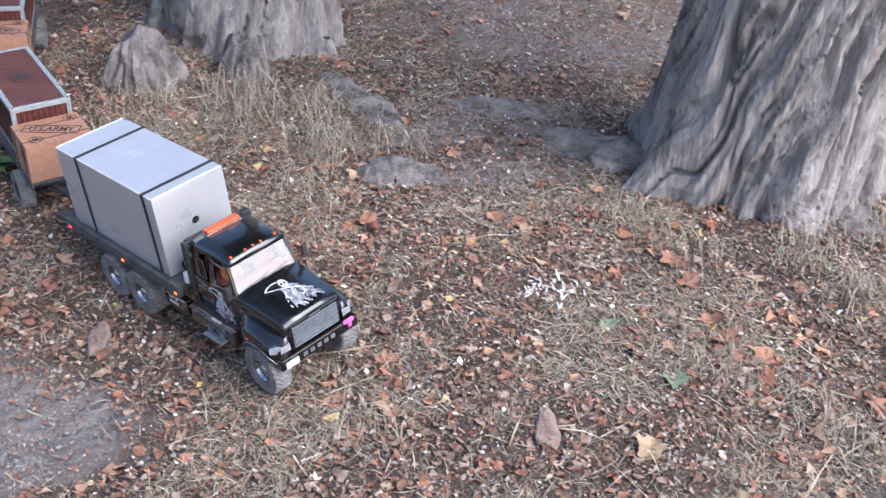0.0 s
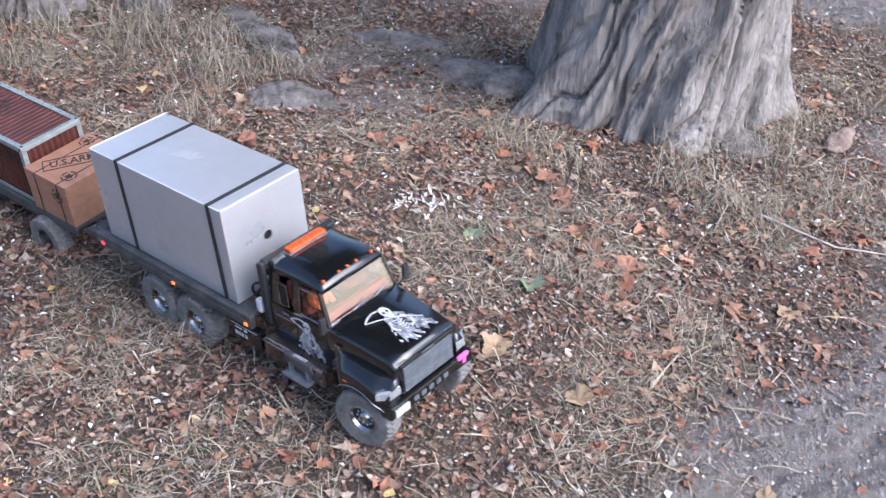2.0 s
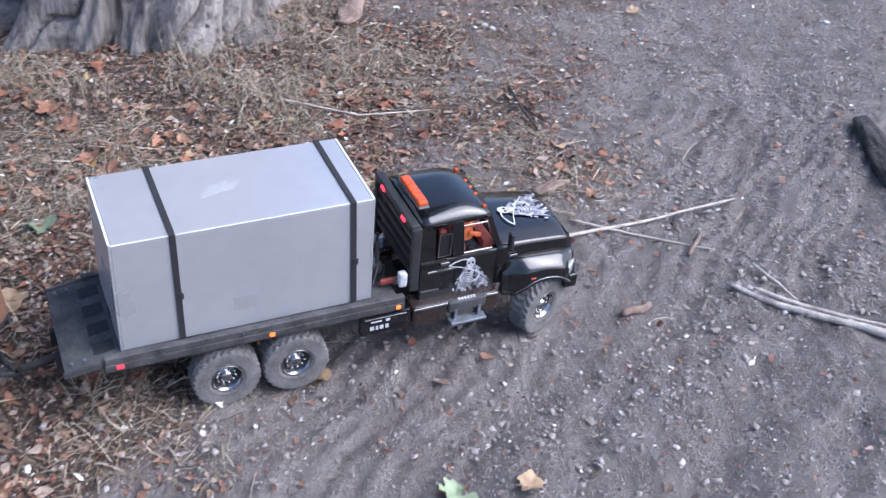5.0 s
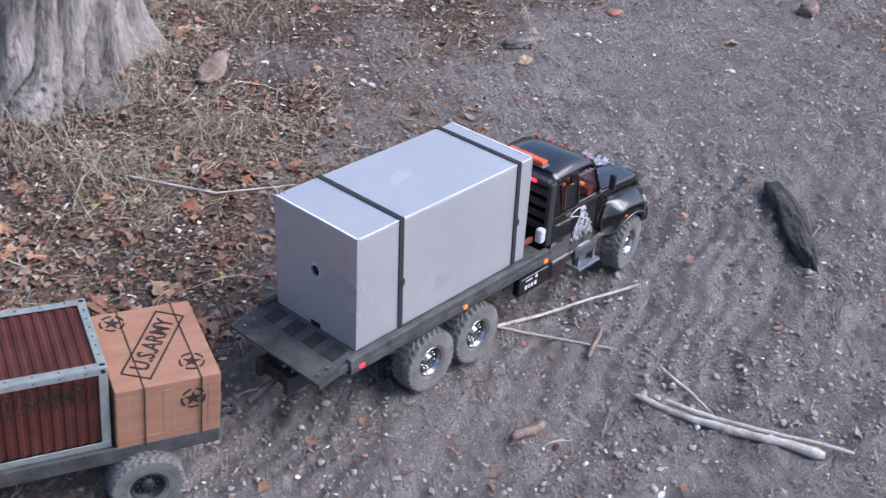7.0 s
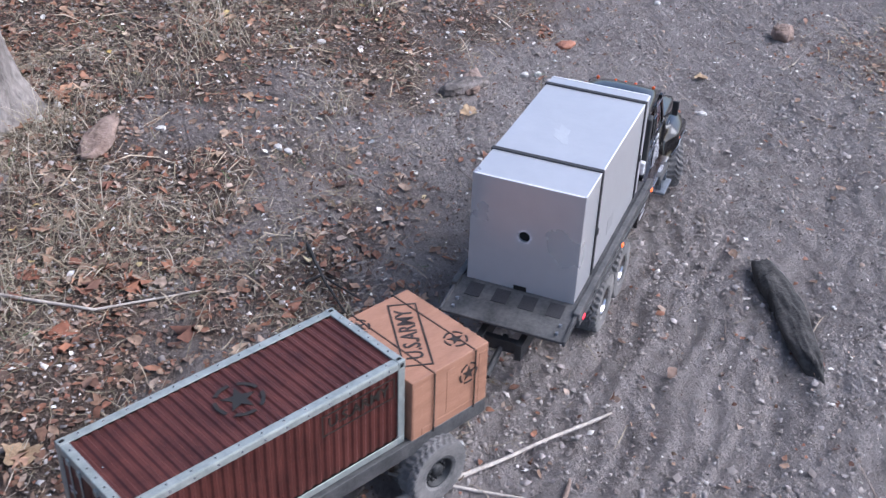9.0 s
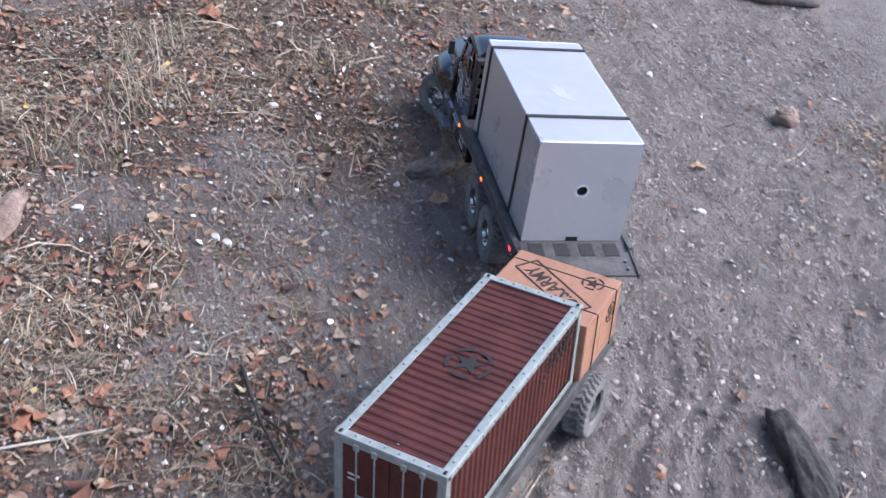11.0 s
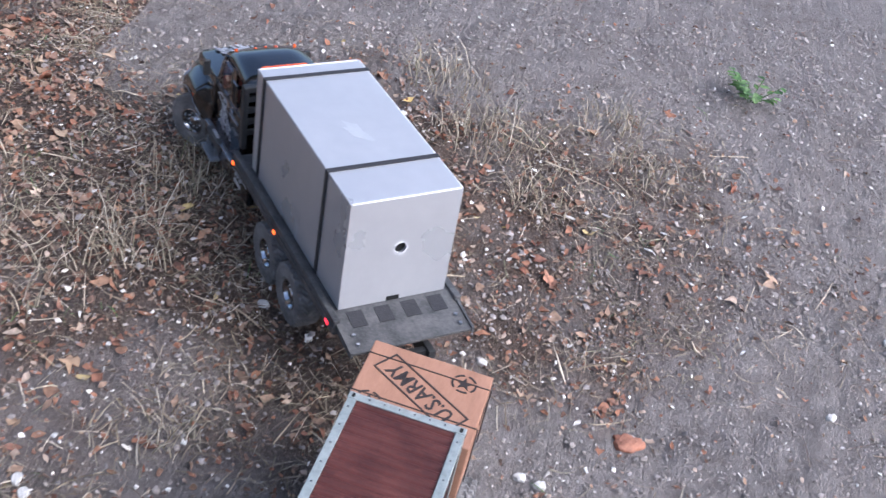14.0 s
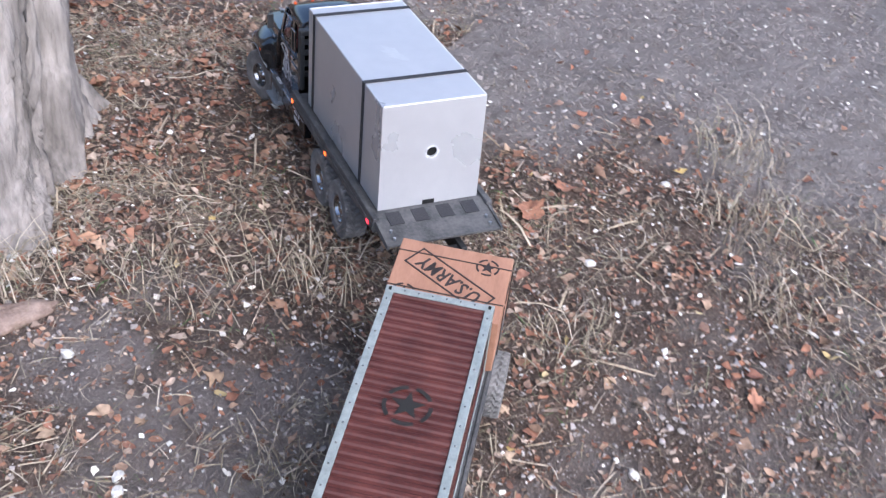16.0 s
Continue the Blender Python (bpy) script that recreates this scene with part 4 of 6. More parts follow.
def chip_heap(x, y, r, n):
    e = empty("chip_heap", "scattered heap of pale split wood chips", "chips")
    e.location = (x, y, up_at(x, y))
    g = random.Random(int(x * 100))
    for k in range(n):
        px, py = g.gauss(0, r * 0.55), g.gauss(0, r * 0.3)
        L, w = g.uniform(0.006, 0.017), g.uniform(0.0025, 0.005)
        bm = flat([(-L, -w * 0.4), (-L * 0.2, -w), (L, -w * 0.2), (L * 0.9, w * 0.3), (0, w), (-L * 0.9, w * 0.7)], 0.0016, pose(px, py, up_at(x + px, y + py) - up_at(x, y) + 0.006, g.uniform(-30, 30), g.uniform(-25, 25), g.uniform(50, 170)))
        part("chip", bm, M_SPLIT if k % 3 else M_WHITECHIP, e)


# ---- wheels ----
RW = 0.061


def wheel(parent, y_side, name="wheel", dull=False, radius=RW):
    """A wheel under its vehicle, its outer face turned to y_side."""
    hub = new(name)
    hub.parent = parent
    hub.empty_display_size = 0.03
    k = radius / 0.061
    m = pose(0, 0, 0, 0, 0, 0 if y_side < 0 else 180) @ Matrix.Scale(k, 4)
    bm = bmesh.new()
    rows = [(0.028, -0.018), (0.034, -0.0222), (0.047, -0.0228), (0.0545, -0.0225), (0.0565, -0.021), (0.0575, -0.018), (0.058, -0.012), (0.058, -0.008), (0.058, -0.004), (0.058, 0.004), (0.058, 0.008), (0.058, 0.012), (0.0575, 0.018), (0.0565, 0.021), (0.0545, 0.0225), (0.047, 0.0228), (0.028, 0.018)]
    q, rings = 112, []
    for j, (r, y) in enumerate(rows):
        ring = []
        for i in range(q):
            shift = 2 if -0.009 < y < 0.009 else 0
            knob = (i + shift + (j if y < 0 else -j) // 2) % 4 < 2
            rr = r + (0.0034 if knob and 3 <= j <= 13 else 0) + (0.0008 if knob and j in (2, 14) else 0)
            a = 2 * math.pi * i / q
            ring.append(bm.verts.new(m @ Vector((rr * math.cos(a), y, rr * math.sin(a)))))
        rings.append(ring)
    for a, b in zip(rings, rings[1:]):
        for i in range(q):
            bm.faces.new((a[i], a[(i + 1) % q], b[(i + 1) % q], b[i]))
    bmesh.ops.recalc_face_normals(bm, faces=bm.faces[:])
    part("tyre", bm, M_TYRE, hub, "dusty grey-black knobbly rubber tyre")
    bm = turned([(0.0295, -0.0185), (0.028, -0.0205), (0.026, -0.019), (0.0252, -0.011), (0.022, -0.008), (0.0125, -0.0095), (0.0115, -0.015), (0.008, -0.018), (0.0, -0.0185)], 36, m=m)
    for i in range(10):
        a = i * math.pi / 5
        rod(m @ Vector((0.0165 * math.cos(a), -0.0135, 0.0165 * math.sin(a))), m @ Vector((0.0165 * math.cos(a), -0.007, 0.0165 * math.sin(a))), 0.0026, 8, into=bm)
    part("rim", bm, M_PLASTIC if dull else M_CHROME, hub, "" if dull else "chrome dish rim with a raised hub", True)
    bm = turned([(0.0262, -0.0195), (0.0255, -0.012), (0.0225, -0.0086), (0.0185, -0.0094)], 36, m=m)
    for i in range(8):
        a = i * math.pi / 4 + 0.2
        c = Vector((0.0215 * math.cos(a), -0.0105, 0.0215 * math.sin(a)))
        rod(m @ c, m @ (c + Vector((0, 0.003, 0))), 0.0034, 10, into=bm)
    part("rim_insert", bm, M_PLASTIC, hub)
    return hub


# ---- truck ----
def band(x, z, r0, r1, y0, y1, a0, a1, n=16):
    """A curved strip about an axle, between two radii and two sides."""
    rings = []
    for i in range(n + 1):
        a = radians(a0 + (a1 - a0) * i / n)
        c, s = math.cos(a), math.sin(a)
        rings.append([(x + r0 * c, y0, z + r0 * s), (x + r1 * c, y0 * 0.985 + y1 * 0.015, z + r1 * s), (x + r1 * c, y1, z + r1 * s), (x + r0 * c, y1, z + r0 * s)])
    return loft(rings)


def blob(cx, cy, r, rr, n=9, sx=1.0, sy=1.0):
    return [(cx + sx * r * rr.uniform(0.45, 1.1) * math.cos(6.2832 * i / n), cy + sy * r * rr.uniform(0.45, 1.1) * math.sin(6.2832 * i / n)) for i in range(n)]


def decal(m, w, h, parent, name):
    """A print of a pale bony figure in a torn cloak with a long curved blade."""
    rr = random.Random(5)
    cloak, pale, dark = bmesh.new(), bmesh.new(), bmesh.new()

    def shape(points, lift, into):
        flat([(x * w, y * h) for x, y in points], lift, m, into)

    def stroke(points, q, lift, into):
        for i, ((x0, y0), (x1, y1)) in enumerate(zip(points, points[1:])):
            L = math.hypot(x1 - x0, y1 - y0)
            nx, ny = -(y1 - y0) / L * q, (x1 - x0) / L * q
            shape([(x0 - nx, y0 - ny), (x1 - nx, y1 - ny), (x1 + nx, y1 + ny), (x0 + nx, y0 + ny)], lift + 0.00002 * i, into)

    edge = [(-0.16, 0.2), (0.0, 0.3), (0.16, 0.22)]
    for k in range(9):
        t = k / 8
        edge += [(0.2 + 0.28 * t + 0.05 * (k % 2), 0.18 - 0.55 * t)]
    for k in range(9):
        edge += [(0.44 - 0.72 * k / 8, -0.46 + (0.13 if k % 2 else 0.0) + rr.uniform(-0.03, 0.03))]
    edge += [(-0.22, -0.1)]
    shape(edge, 0.0003, cloak)
    for k in range(7):
        x, y = rr.uniform(-0.12, 0.3), rr.uniform(-0.36, 0.1)
        stroke([(x, y + 0.09), (x + rr.uniform(-0.05, 0.05), y), (x + rr.uniform(-0.08, 0.08), y - 0.1)], rr.uniform(0.012, 0.024), 0.0006, dark)
    shape([(0.02 + 0.105 * math.cos(0.5236 * i), 0.32 + 0.13 * math.sin(0.5236 * i)) for i in range(12)], 0.0008, pale)
    shape([(-0.045, 0.24), (0.085, 0.24), (0.065, 0.13), (-0.02, 0.13)], 0.00085, pale)
    for x in (-0.025, 0.06):
        shape([(x + 0.03 * math.cos(1.0472 * i), 0.315 + 0.034 * math.sin(1.0472 * i)) for i in range(6)], 0.0012, dark)
    shape([(0.01, 0.27), (0.03, 0.27), (0.02, 0.23)], 0.0012, dark)
    stroke([(-0.48, 0.33), (-0.2, 0.24), (0.1, 0.1), (0.44, -0.16)], 0.009, 0.0009, pale)
    stroke([(-0.48, 0.33), (-0.36, 0.4), (-0.2, 0.44), (-0.06, 0.42)], 0.014, 0.0009, pale)
    for k in range(5):
        y = 0.08 - 0.06 * k
        stroke([(-0.08 + 0.01 * k, y), (0.02, y - 0.03), (0.12 - 0.01 * k, y + 0.01)], 0.011, 0.0009, pale)
    stroke([(0.14, 0.1), (0.27, -0.02), (0.2, -0.16), (0.1, -0.2)], 0.02, 0.00095, pale)
    stroke([(-0.12, 0.1), (-0.22, -0.04), (-0.14, -0.16)], 0.02, 0.00095, pale)
    for k in range(13):
        x, y = rr.choice((-0.3, 0.36)) + rr.uniform(-0.1, 0.12), rr.uniform(-0.46, -0.05)
        if k > 8:
            x, y = rr.uniform(-0.25, 0.42), rr.uniform(-0.48, -0.34)
        q = rr.uniform(0.02, 0.05)
        shape([(x, y + q), (x + q * 0.8, y - q * 0.2), (x + q * rr.uniform(-0.3, 0.4), y - q), (x - q * 0.5, y)], 0.0009, pale)
    part(name, cloak, M_GREY, parent, "printed grey cloak")
    part(name, pale, M_WHITE, parent, "printed white bone shapes")
    part(name, dark, M_DARK, parent)


def front_end(e):
    """Hood, broad fenders over the wheels, lamps and their trim."""
    rings = []
    for i in range(13):
        t = i / 12
        x = 0.688 + t * 0.163
        w = 0.0925 - 0.012 * t
        zt = 0.213 - 0.019 * t ** 1.35 - (0.005 if i == 12 else 0)
        half = [(w + 0.004, 0.128), (w + 0.003, zt - 0.024), (w + 0.0005, zt - 0.009), (w * 0.975, zt - 0.003), (w * 0.94, zt - 0.001), (w * 0.66, zt + 0.0015), (w * 0.62, zt + 0.0035), (w * 0.34, zt + 0.004)]
        rings.append([(x, y, z) for y, z in half] + [(x, 0, zt + 0.0042)] + [(x, -y, z) for y, z in reversed(half)])
    part("hood", loft(rings), M_BLACK, e, "glossy black hood with a pale print", True)
    tilt = math.degrees(math.atan2(0.0165, 0.128))
    decal(pose(0.784, 0.004, 0.2105, 0, 0, 0) @ pose(0, 0, 0, 0, tilt, 0) @ pose(0, 0, 0, 0, 0, 90), 0.1, 0.118, e, "hood_print")
    part("hood_seam", rod((0.849, -0.074, 0.1915), (0.849, 0.074, 0.1915), 0.0012, 6), M_CHROME, e)
    part("grille_frame", block(0.848, 0.8545, -0.071, 0.071, 0.122, 0.189, 0.003), M_BLACK, e)
    for k in range(8):
        part("grille_bar", block(0.8535, 0.8575, -0.064, 0.064, 0.1275 + k * 0.0068, 0.1318 + k * 0.0068, 0.0008), M_STEEL, e)
    part("hood_badge", block(0.852, 0.858, -0.017, 0.017, 0.183, 0.1885, 0.0008), M_CHROME, e)
    for s in (-1, 1):
        rings, rim = [], []
        for i in range(33):
            t = i / 32
            x = 0.702 + t * 0.152
            d = 0.0715 ** 2 - (x - 0.785) ** 2
            low = max(0.1, 0.0605 + math.sqrt(d)) if d > 0 else 0.1
            yo = 0.1 + 0.0205 * float(smooth(0.0, 0.3, t)) - 0.014 * float(smooth(0.8, 1.0, t))
            zs = 0.150 + 0.012 * math.sin(math.pi * min(1, t * 1.15)) - 0.008 * float(smooth(0.75, 1.0, t))
            yi = 0.0925 - 0.012 * t - 0.004
            zi = 0.186 - 0.014 * t
            mid = (yi + yo) / 2
            sec = [(yi, zi), (mid, (zi + zs) / 2 + 0.003), (yo - 0.008, zs + 0.0015), (yo - 0.002, zs - 0.003), (yo, zs - 0.01), (yo, low + 0.007), (yo + 0.0022, low + 0.005), (yo + 0.0022, low), (yo - 0.004, low), (yi, low)]
            rings.append([(x, s * y, z) for y, z in sec])
            rim.append((x, s * (yo + 0.0024), low + 0.0062))
        part("fender", loft(rings), M_BLACK, e, "broad glossy black fender over the wheel", True)
        bm = bmesh.new()
        for a, b in zip(rim[5:-1], rim[6:]):
            rod(a, b, 0.0009, 5, into=bm)
        part("fender_bead", bm, M_STEEL, e)
        part("headlamp", loft([[(0.8535, s * 0.076, 0.13), (0.8525, s * 0.101, 0.13), (0.835, s * 0.1155, 0.13), (0.83, s * 0.1, 0.13)], [(0.8565, s * 0.076, 0.132), (0.8548, s * 0.102, 0.132), (0.835, s * 0.119, 0.132), (0.83, s * 0.1, 0.132)], [(0.8555, s * 0.076, 0.149), (0.854, s * 0.1, 0.147), (0.834, s * 0.1185, 0.144), (0.83, s * 0.1, 0.144)], [(0.852, s * 0.077, 0.151), (0.85, s * 0.1, 0.1485), (0.834, s * 0.115, 0.1455), (0.83, s * 0.1, 0.1455)]]), M_LAMP, e, "clear headlamp lens")
        part("lamp_line", rod((0.8535, s * 0.077, 0.1535), (0.832, s * 0.1165, 0.148), 0.0009, 6), M_CHROME, e)
        part("side_marker", block(0.752, 0.762, s * 0.1195 - 0.002, s * 0.1195 + 0.002, 0.1385, 0.1425, 0.001), M_AMBER, e)
        part("marker_badge", block(0.712, 0.728, s * 0.0965 - 0.001, s * 0.0965 + 0.001, 0.184, 0.19, 0.0008), M_CHROME, e)


def truck():
    e = empty("toy_truck", "black remote-controlled six-wheel flatbed toy truck on the soil", "toy truck")
    wheels = []
    for x in (0.785, 0.294, 0.169):
        for s in (-1, 1):
            wheels.append((wheel(e, s), x, s * 0.0985, 0.0585 + 0.0025))
    # frame, axles, bed
    for s in (-1, 1):
        part("chassis_rail", block(-0.1, 0.84, s * 0.036 - 0.006, s * 0.036 + 0.006, 0.085, 0.118, 0.001), M_PLASTIC, e)
    for x in (-0.09, 0.1, 0.23, 0.36, 0.5, 0.7):
        part("cross_member", block(x, x + 0.012, -0.031, 0.031, 0.09, 0.113), M_PLASTIC, e)
    for x in (0.785, 0.294, 0.169):
        bm = rod((x, -0.09, 0.061), (x, 0.09, 0.061), 0.008, 12)
        block(x - 0.02, x + 0.02, -0.016, 0.016, 0.042, 0.08, 0.008, into=bm)
        for s in (-1, 1):
            rod((x, s * 0.05, 0.061), (x - 0.005, s * 0.045, 0.13), 0.006, 10, into=bm)
        part("axle", bm, M_PLASTIC, e)
    bm = block(0.0, 0.485, -0.108, 0.108, 0.148, 0.1585, 0.001)
    part("deck", bm, M_DECK, e, "dusty black flat deck")
    for s in (-1, 1):
        bm = block(-0.03, 0.495, s * 0.1135 - 0.006, s * 0.1135 + 0.006, 0.134, 0.164, 0.0018)
        block(-0.03, 0.495, s * 0.12 - 0.0015, s * 0.12 + 0.0015, 0.139, 0.151, 0.0006, into=bm)
        for x in (0.06, 0.2, 0.34, 0.46):
            rod((x, s * 0.1205, 0.157), (x, s * 0.1225, 0.157), 0.003, 8, into=bm)
        part("side_rail", bm, M_DECK, e)
    bm = prism([(-0.092, 0.139), (-0.092, 0.144), (0.002, 0.1595), (0.002, 0.148), (-0.05, 0.138)], -0.112, 0.112, 0.001)
    part("tail_plate", bm, M_DECK, e, "sloping dusty black tail plate")
    for s in (-1, 1):
        for x in (-0.078, -0.058):
            part("bolt", rod((x, s * 0.095, 0.143), (x, s * 0.095, 0.1485 + (x + 0.092) * 0.165), 0.003, 8), M_STEEL, e)
        part("tail_edge", prism([(-0.094, 0.137), (-0.094, 0.147), (0.0, 0.163), (0.0, 0.147)], s * 0.1125 - 0.0025, s * 0.1125 + 0.0025, 0.0006), M_DECK, e)
        part("tail_lamp", block(-0.012, 0.0, s * 0.1205 - 0.0025, s * 0.1205 + 0.0025, 0.142, 0.149, 0.001), M_REDLIT, e, "small lit red marker lamp")
        for x in (0.245, 0.478):
            part("marker_lamp", block(x, x + 0.009, s * 0.1215 - 0.0025, s * 0.1215 + 0.0025, 0.141, 0.148, 0.001), M_AMBERLIT, e, "small lit amber marker lamp")
    for y in (-0.075, -0.025, 0.025, 0.075):
        part("tail_pad", prism([(-0.042, 0.1525), (-0.042, 0.1535), (-0.008, 0.1585), (-0.008, 0.1575)], y - 0.014, y + 0.014), M_STRAP, e)
    part("tow_hitch", rod((-0.06, 0, 0.1), (-0.152, 0, 0.077), 0.006, 8), M_PLASTIC, e)
    # things along the flanks
    for s in (-1, 1):
        bm = block(0.415, 0.51, s * 0.107 - 0.008, s * 0.107 + 0.008, 0.085, 0.128, 0.002)
        part("side_box", bm, M_BLACK, e)
        bm = bmesh.new()
        face = pose(0.462, s * 0.1154, 0.108, 90, 0, 0) if s < 0 else pose(0.462, s * 0.1154, 0.108, 90, 0, 180)
        for x0, x1, y0, y1 in ((-0.04, 0.04, 0.0135, 0.0145), (-0.028, -0.008, 0.005, 0.0085), (0.0, 0.008, 0.004, 0.01), (-0.03, -0.022, -0.012, -0.003), (-0.019, -0.014, -0.012, -0.003), (-0.011, -0.004, -0.012, -0.003), (0.0, 0.006, -0.012, -0.003)):
            flat([(x0, y0), (x1, y0), (x1, y1), (x0, y1)], 0.0005, face, bm)
        part("print_bars", bm, M_WHITE, e, "small white printed bars")
        part("fuel_tank", block(0.515, 0.705, s * 0.092 - 0.022, s * 0.092 + 0.022, 0.077, 0.123, 0.007, 3), M_TANK, e, "glossy dark brown side tank")
        for x0, x1 in ((0.517, 0.586), (0.669, 0.703)):
            part("tank_strip", block(x0, x1, s * 0.1125 - 0.003, s * 0.1125 + 0.003, 0.1165, 0.1215, 0.0014), M_CHROME, e, "bright chrome strip")
        part("step_cover", block(0.585, 0.67, s * 0.111 - 0.009, s * 0.111 + 0.009, 0.1, 0.1225, 0.003), M_DECK, e)
        bm = block(0.587, 0.668, s * 0.122 - 0.011, s * 0.122 + 0.011, 0.078, 0.084, 0.0015)
        for x in (0.6, 0.655):
            block(x - 0.003, x + 0.003, s * 0.118 - 0.004, s * 0.118 + 0.004, 0.082, 0.106, into=bm)
        part("cab_step", bm, M_STEEL, e, "grey metal cab step")
        bm = bmesh.new()
        for k in range(6):
            block(0.608 + k * 0.007, 0.6125 + k * 0.007, s * 0.111 - 0.004, s * 0.111 + 0.004, 0.1215, 0.1228, into=bm)
        part("step_bars", bm, M_WHITE, e)
    # cab
    cab0, cab1, hw = 0.533, 0.705, 0.092
    bm = prism([(cab0, 0.112), (cab0, 0.206), (cab1 + 0.008, 0.206), (cab1 + 0.008, 0.13), (0.69, 0.112)], -hw, hw, 0.004)
    cab = part("cab_body", bm, M_BLACK, e, "glossy black cab with printed pale shapes", True)
    cab.data.shade_flat()
    n = 9
    rings = []
    for i in range(n):
        t = i / (n - 1)
        x = 0.535 + t * 0.152
        w = 0.082 - 0.006 * t
        zt = 0.294 + 0.004 * math.sin(math.pi * t) - 0.010 * max(0, t - 0.7) / 0.3
        lo = 0.276 - 0.004 * t
        rings.append([(x, w + 0.003, lo), (x, w, lo + 0.009), (x, w * 0.86, zt - 0.002), (x, w * 0.45, zt + 0.001), (x, 0, zt + 0.002), (x, -w * 0.45, zt + 0.001), (x, -w * 0.86, zt - 0.002), (x, -w, lo + 0.009), (x, -w - 0.003, lo)])
    part("roof", loft(rings), M_BLACK, e, "", True)
    for s in (-1, 1):
        def post(xa, za, xb, zb, wa, wb, name, ya=hw - 0.003, yb=0.082):
            part(name, loft([[(xa - wa, s * ya, za), (xa + wa, s * ya, za), (xa + wa, s * (ya - 0.006), za), (xa - wa, s * (ya - 0.006), za)], [(xb - wb, s * yb, zb), (xb + wb, s * yb, zb), (xb + wb, s * (yb - 0.006), zb), (xb - wb, s * (yb - 0.006), zb)]]), M_BLACK, e)
        post(0.708, 0.203, 0.68, 0.276, 0.006, 0.005, "windscreen_post")
        post(0.61, 0.203, 0.608, 0.278, 0.012, 0.012, "door_post")
        post(0.549, 0.203, 0.549, 0.279, 0.016, 0.014, "rear_post")
        trim = bmesh.new()
        for x0, x1, y0, y1 in ((-0.014, 0.012, 0.036, 0.038), (-0.014, 0.012, -0.012, -0.010), (-0.014, -0.012, -0.01, 0.036), (0.010, 0.012, -0.01, 0.036)):
            block(0.58 + x0, 0.58 + x1, s * 0.0915 - 0.001, s * 0.0915 + 0.001, 0.226 + y0, 0.226 + y1, into=trim)
        part("window_trim", trim, M_CHROME, e)
        part("rear_side_window", block(0.567, 0.59, s * 0.0895 - 0.001, s * 0.0895 + 0.001, 0.214, 0.264), M_DARK, e)
        tr = bmesh.new()
        for a, b in (((0.622, 0.212), (0.688, 0.212)), ((0.622, 0.212), (0.62, 0.268)), ((0.62, 0.268), (0.675, 0.268)), ((0.688, 0.212), (0.675, 0.268))):
            ya, yb = 0.0915 - (a[1] - 0.205) * 0.13, 0.0915 - (b[1] - 0.205) * 0.13
            rod((a[0], s * ya, a[1]), (b[0], s * yb, b[1]), 0.0011, 6, into=tr)
        part("door_window_trim", tr, M_CHROME, e)
        g = part("side_glass", loft([[(0.62, s * 0.087, 0.206), (0.7, s * 0.087, 0.206), (0.7, s * 0.086, 0.206), (0.62, s * 0.086, 0.206)], [(0.62, s * 0.079, 0.276), (0.676, s * 0.079, 0.276), (0.676, s * 0.078, 0.276), (0.62, s * 0.078, 0.276)]]), M_SIDEGLASS, e)
        g.visible_shadow = False
        part("door_line", block(0.604, 0.6055, s * (hw + 0.0006) - 0.0005, s * (hw + 0.0006) + 0.0005, 0.118, 0.203), M_DARK, e)
        part("door_moulding", block(0.548, 0.604, s * (hw + 0.001) - 0.0012, s * (hw + 0.001) + 0.0012, 0.181, 0.185, 0.0008), M_CHROME, e)
        part("door_handle", block(0.572, 0.59, s * (hw + 0.002) - 0.002, s * (hw + 0.002) + 0.002, 0.194, 0.201, 0.001), M_CHROME, e, "small chrome handle")
        decal(pose(0.638, s * (hw + 0.0003), 0.16, 90, 0, 0) if s < 0 else pose(0.638, s * (hw + 0.0003), 0.16, 90, 0, 180), 0.1, 0.088, e, "door_print")
        bm = rod((0.715, s * 0.088, 0.21), (0.722, s * 0.104, 0.222), 0.0018, 6)
        block(0.716, 0.724, s * 0.109 - 0.007, s * 0.109 + 0.007, 0.216, 0.25, 0.002, into=bm)
        part("mirror", bm, M_PLASTIC, e)
    g = part("windscreen", loft([[(0.713, -0.083, 0.206), (0.713, 0.083, 0.206), (0.711, 0.083, 0.206), (0.711, -0.083, 0.206)], [(0.685, -0.074, 0.276), (0.685, 0.074, 0.276), (0.683, 0.074, 0.276), (0.683, -0.074, 0.276)]]), M_GLASS, e, "clear raked windscreen")
    g.visible_shadow = False
    for y in (-0.02, 0.035):
        part("wiper", rod((0.716, y - 0.035, 0.208), (0.707, y + 0.03, 0.224), 0.0014, 6), M_STEEL, e)
    part("cab_back", block(0.534, 0.54, -0.086, 0.086, 0.2, 0.28, 0.001), M_BLACK, e)
    bm = block(0.575, 0.635, -0.078, -0.012, 0.2, 0.22, 0.006)
    block(0.575, 0.635, 0.012, 0.075, 0.2, 0.22, 0.006, into=bm)
    block(0.573, 0.588, -0.078, -0.012, 0.216, 0.262, 0.005, into=bm)
    block(0.573, 0.588, 0.012, 0.075, 0.216, 0.262, 0.005, into=bm)
    part("seats", bm, M_SEAT, e, "red seats")
    part("dashboard", prism([(0.672, 0.203), (0.672, 0.222), (0.69, 0.226), (0.706, 0.208)], -0.08, 0.08, 0.002), M_SEAT, e, "red dashboard")
    # front
    bm = block(0.87, 0.902, -0.112, 0.112, 0.09, 0.12, 0.004)
    part("bumper", bm, M_BLACK, e)
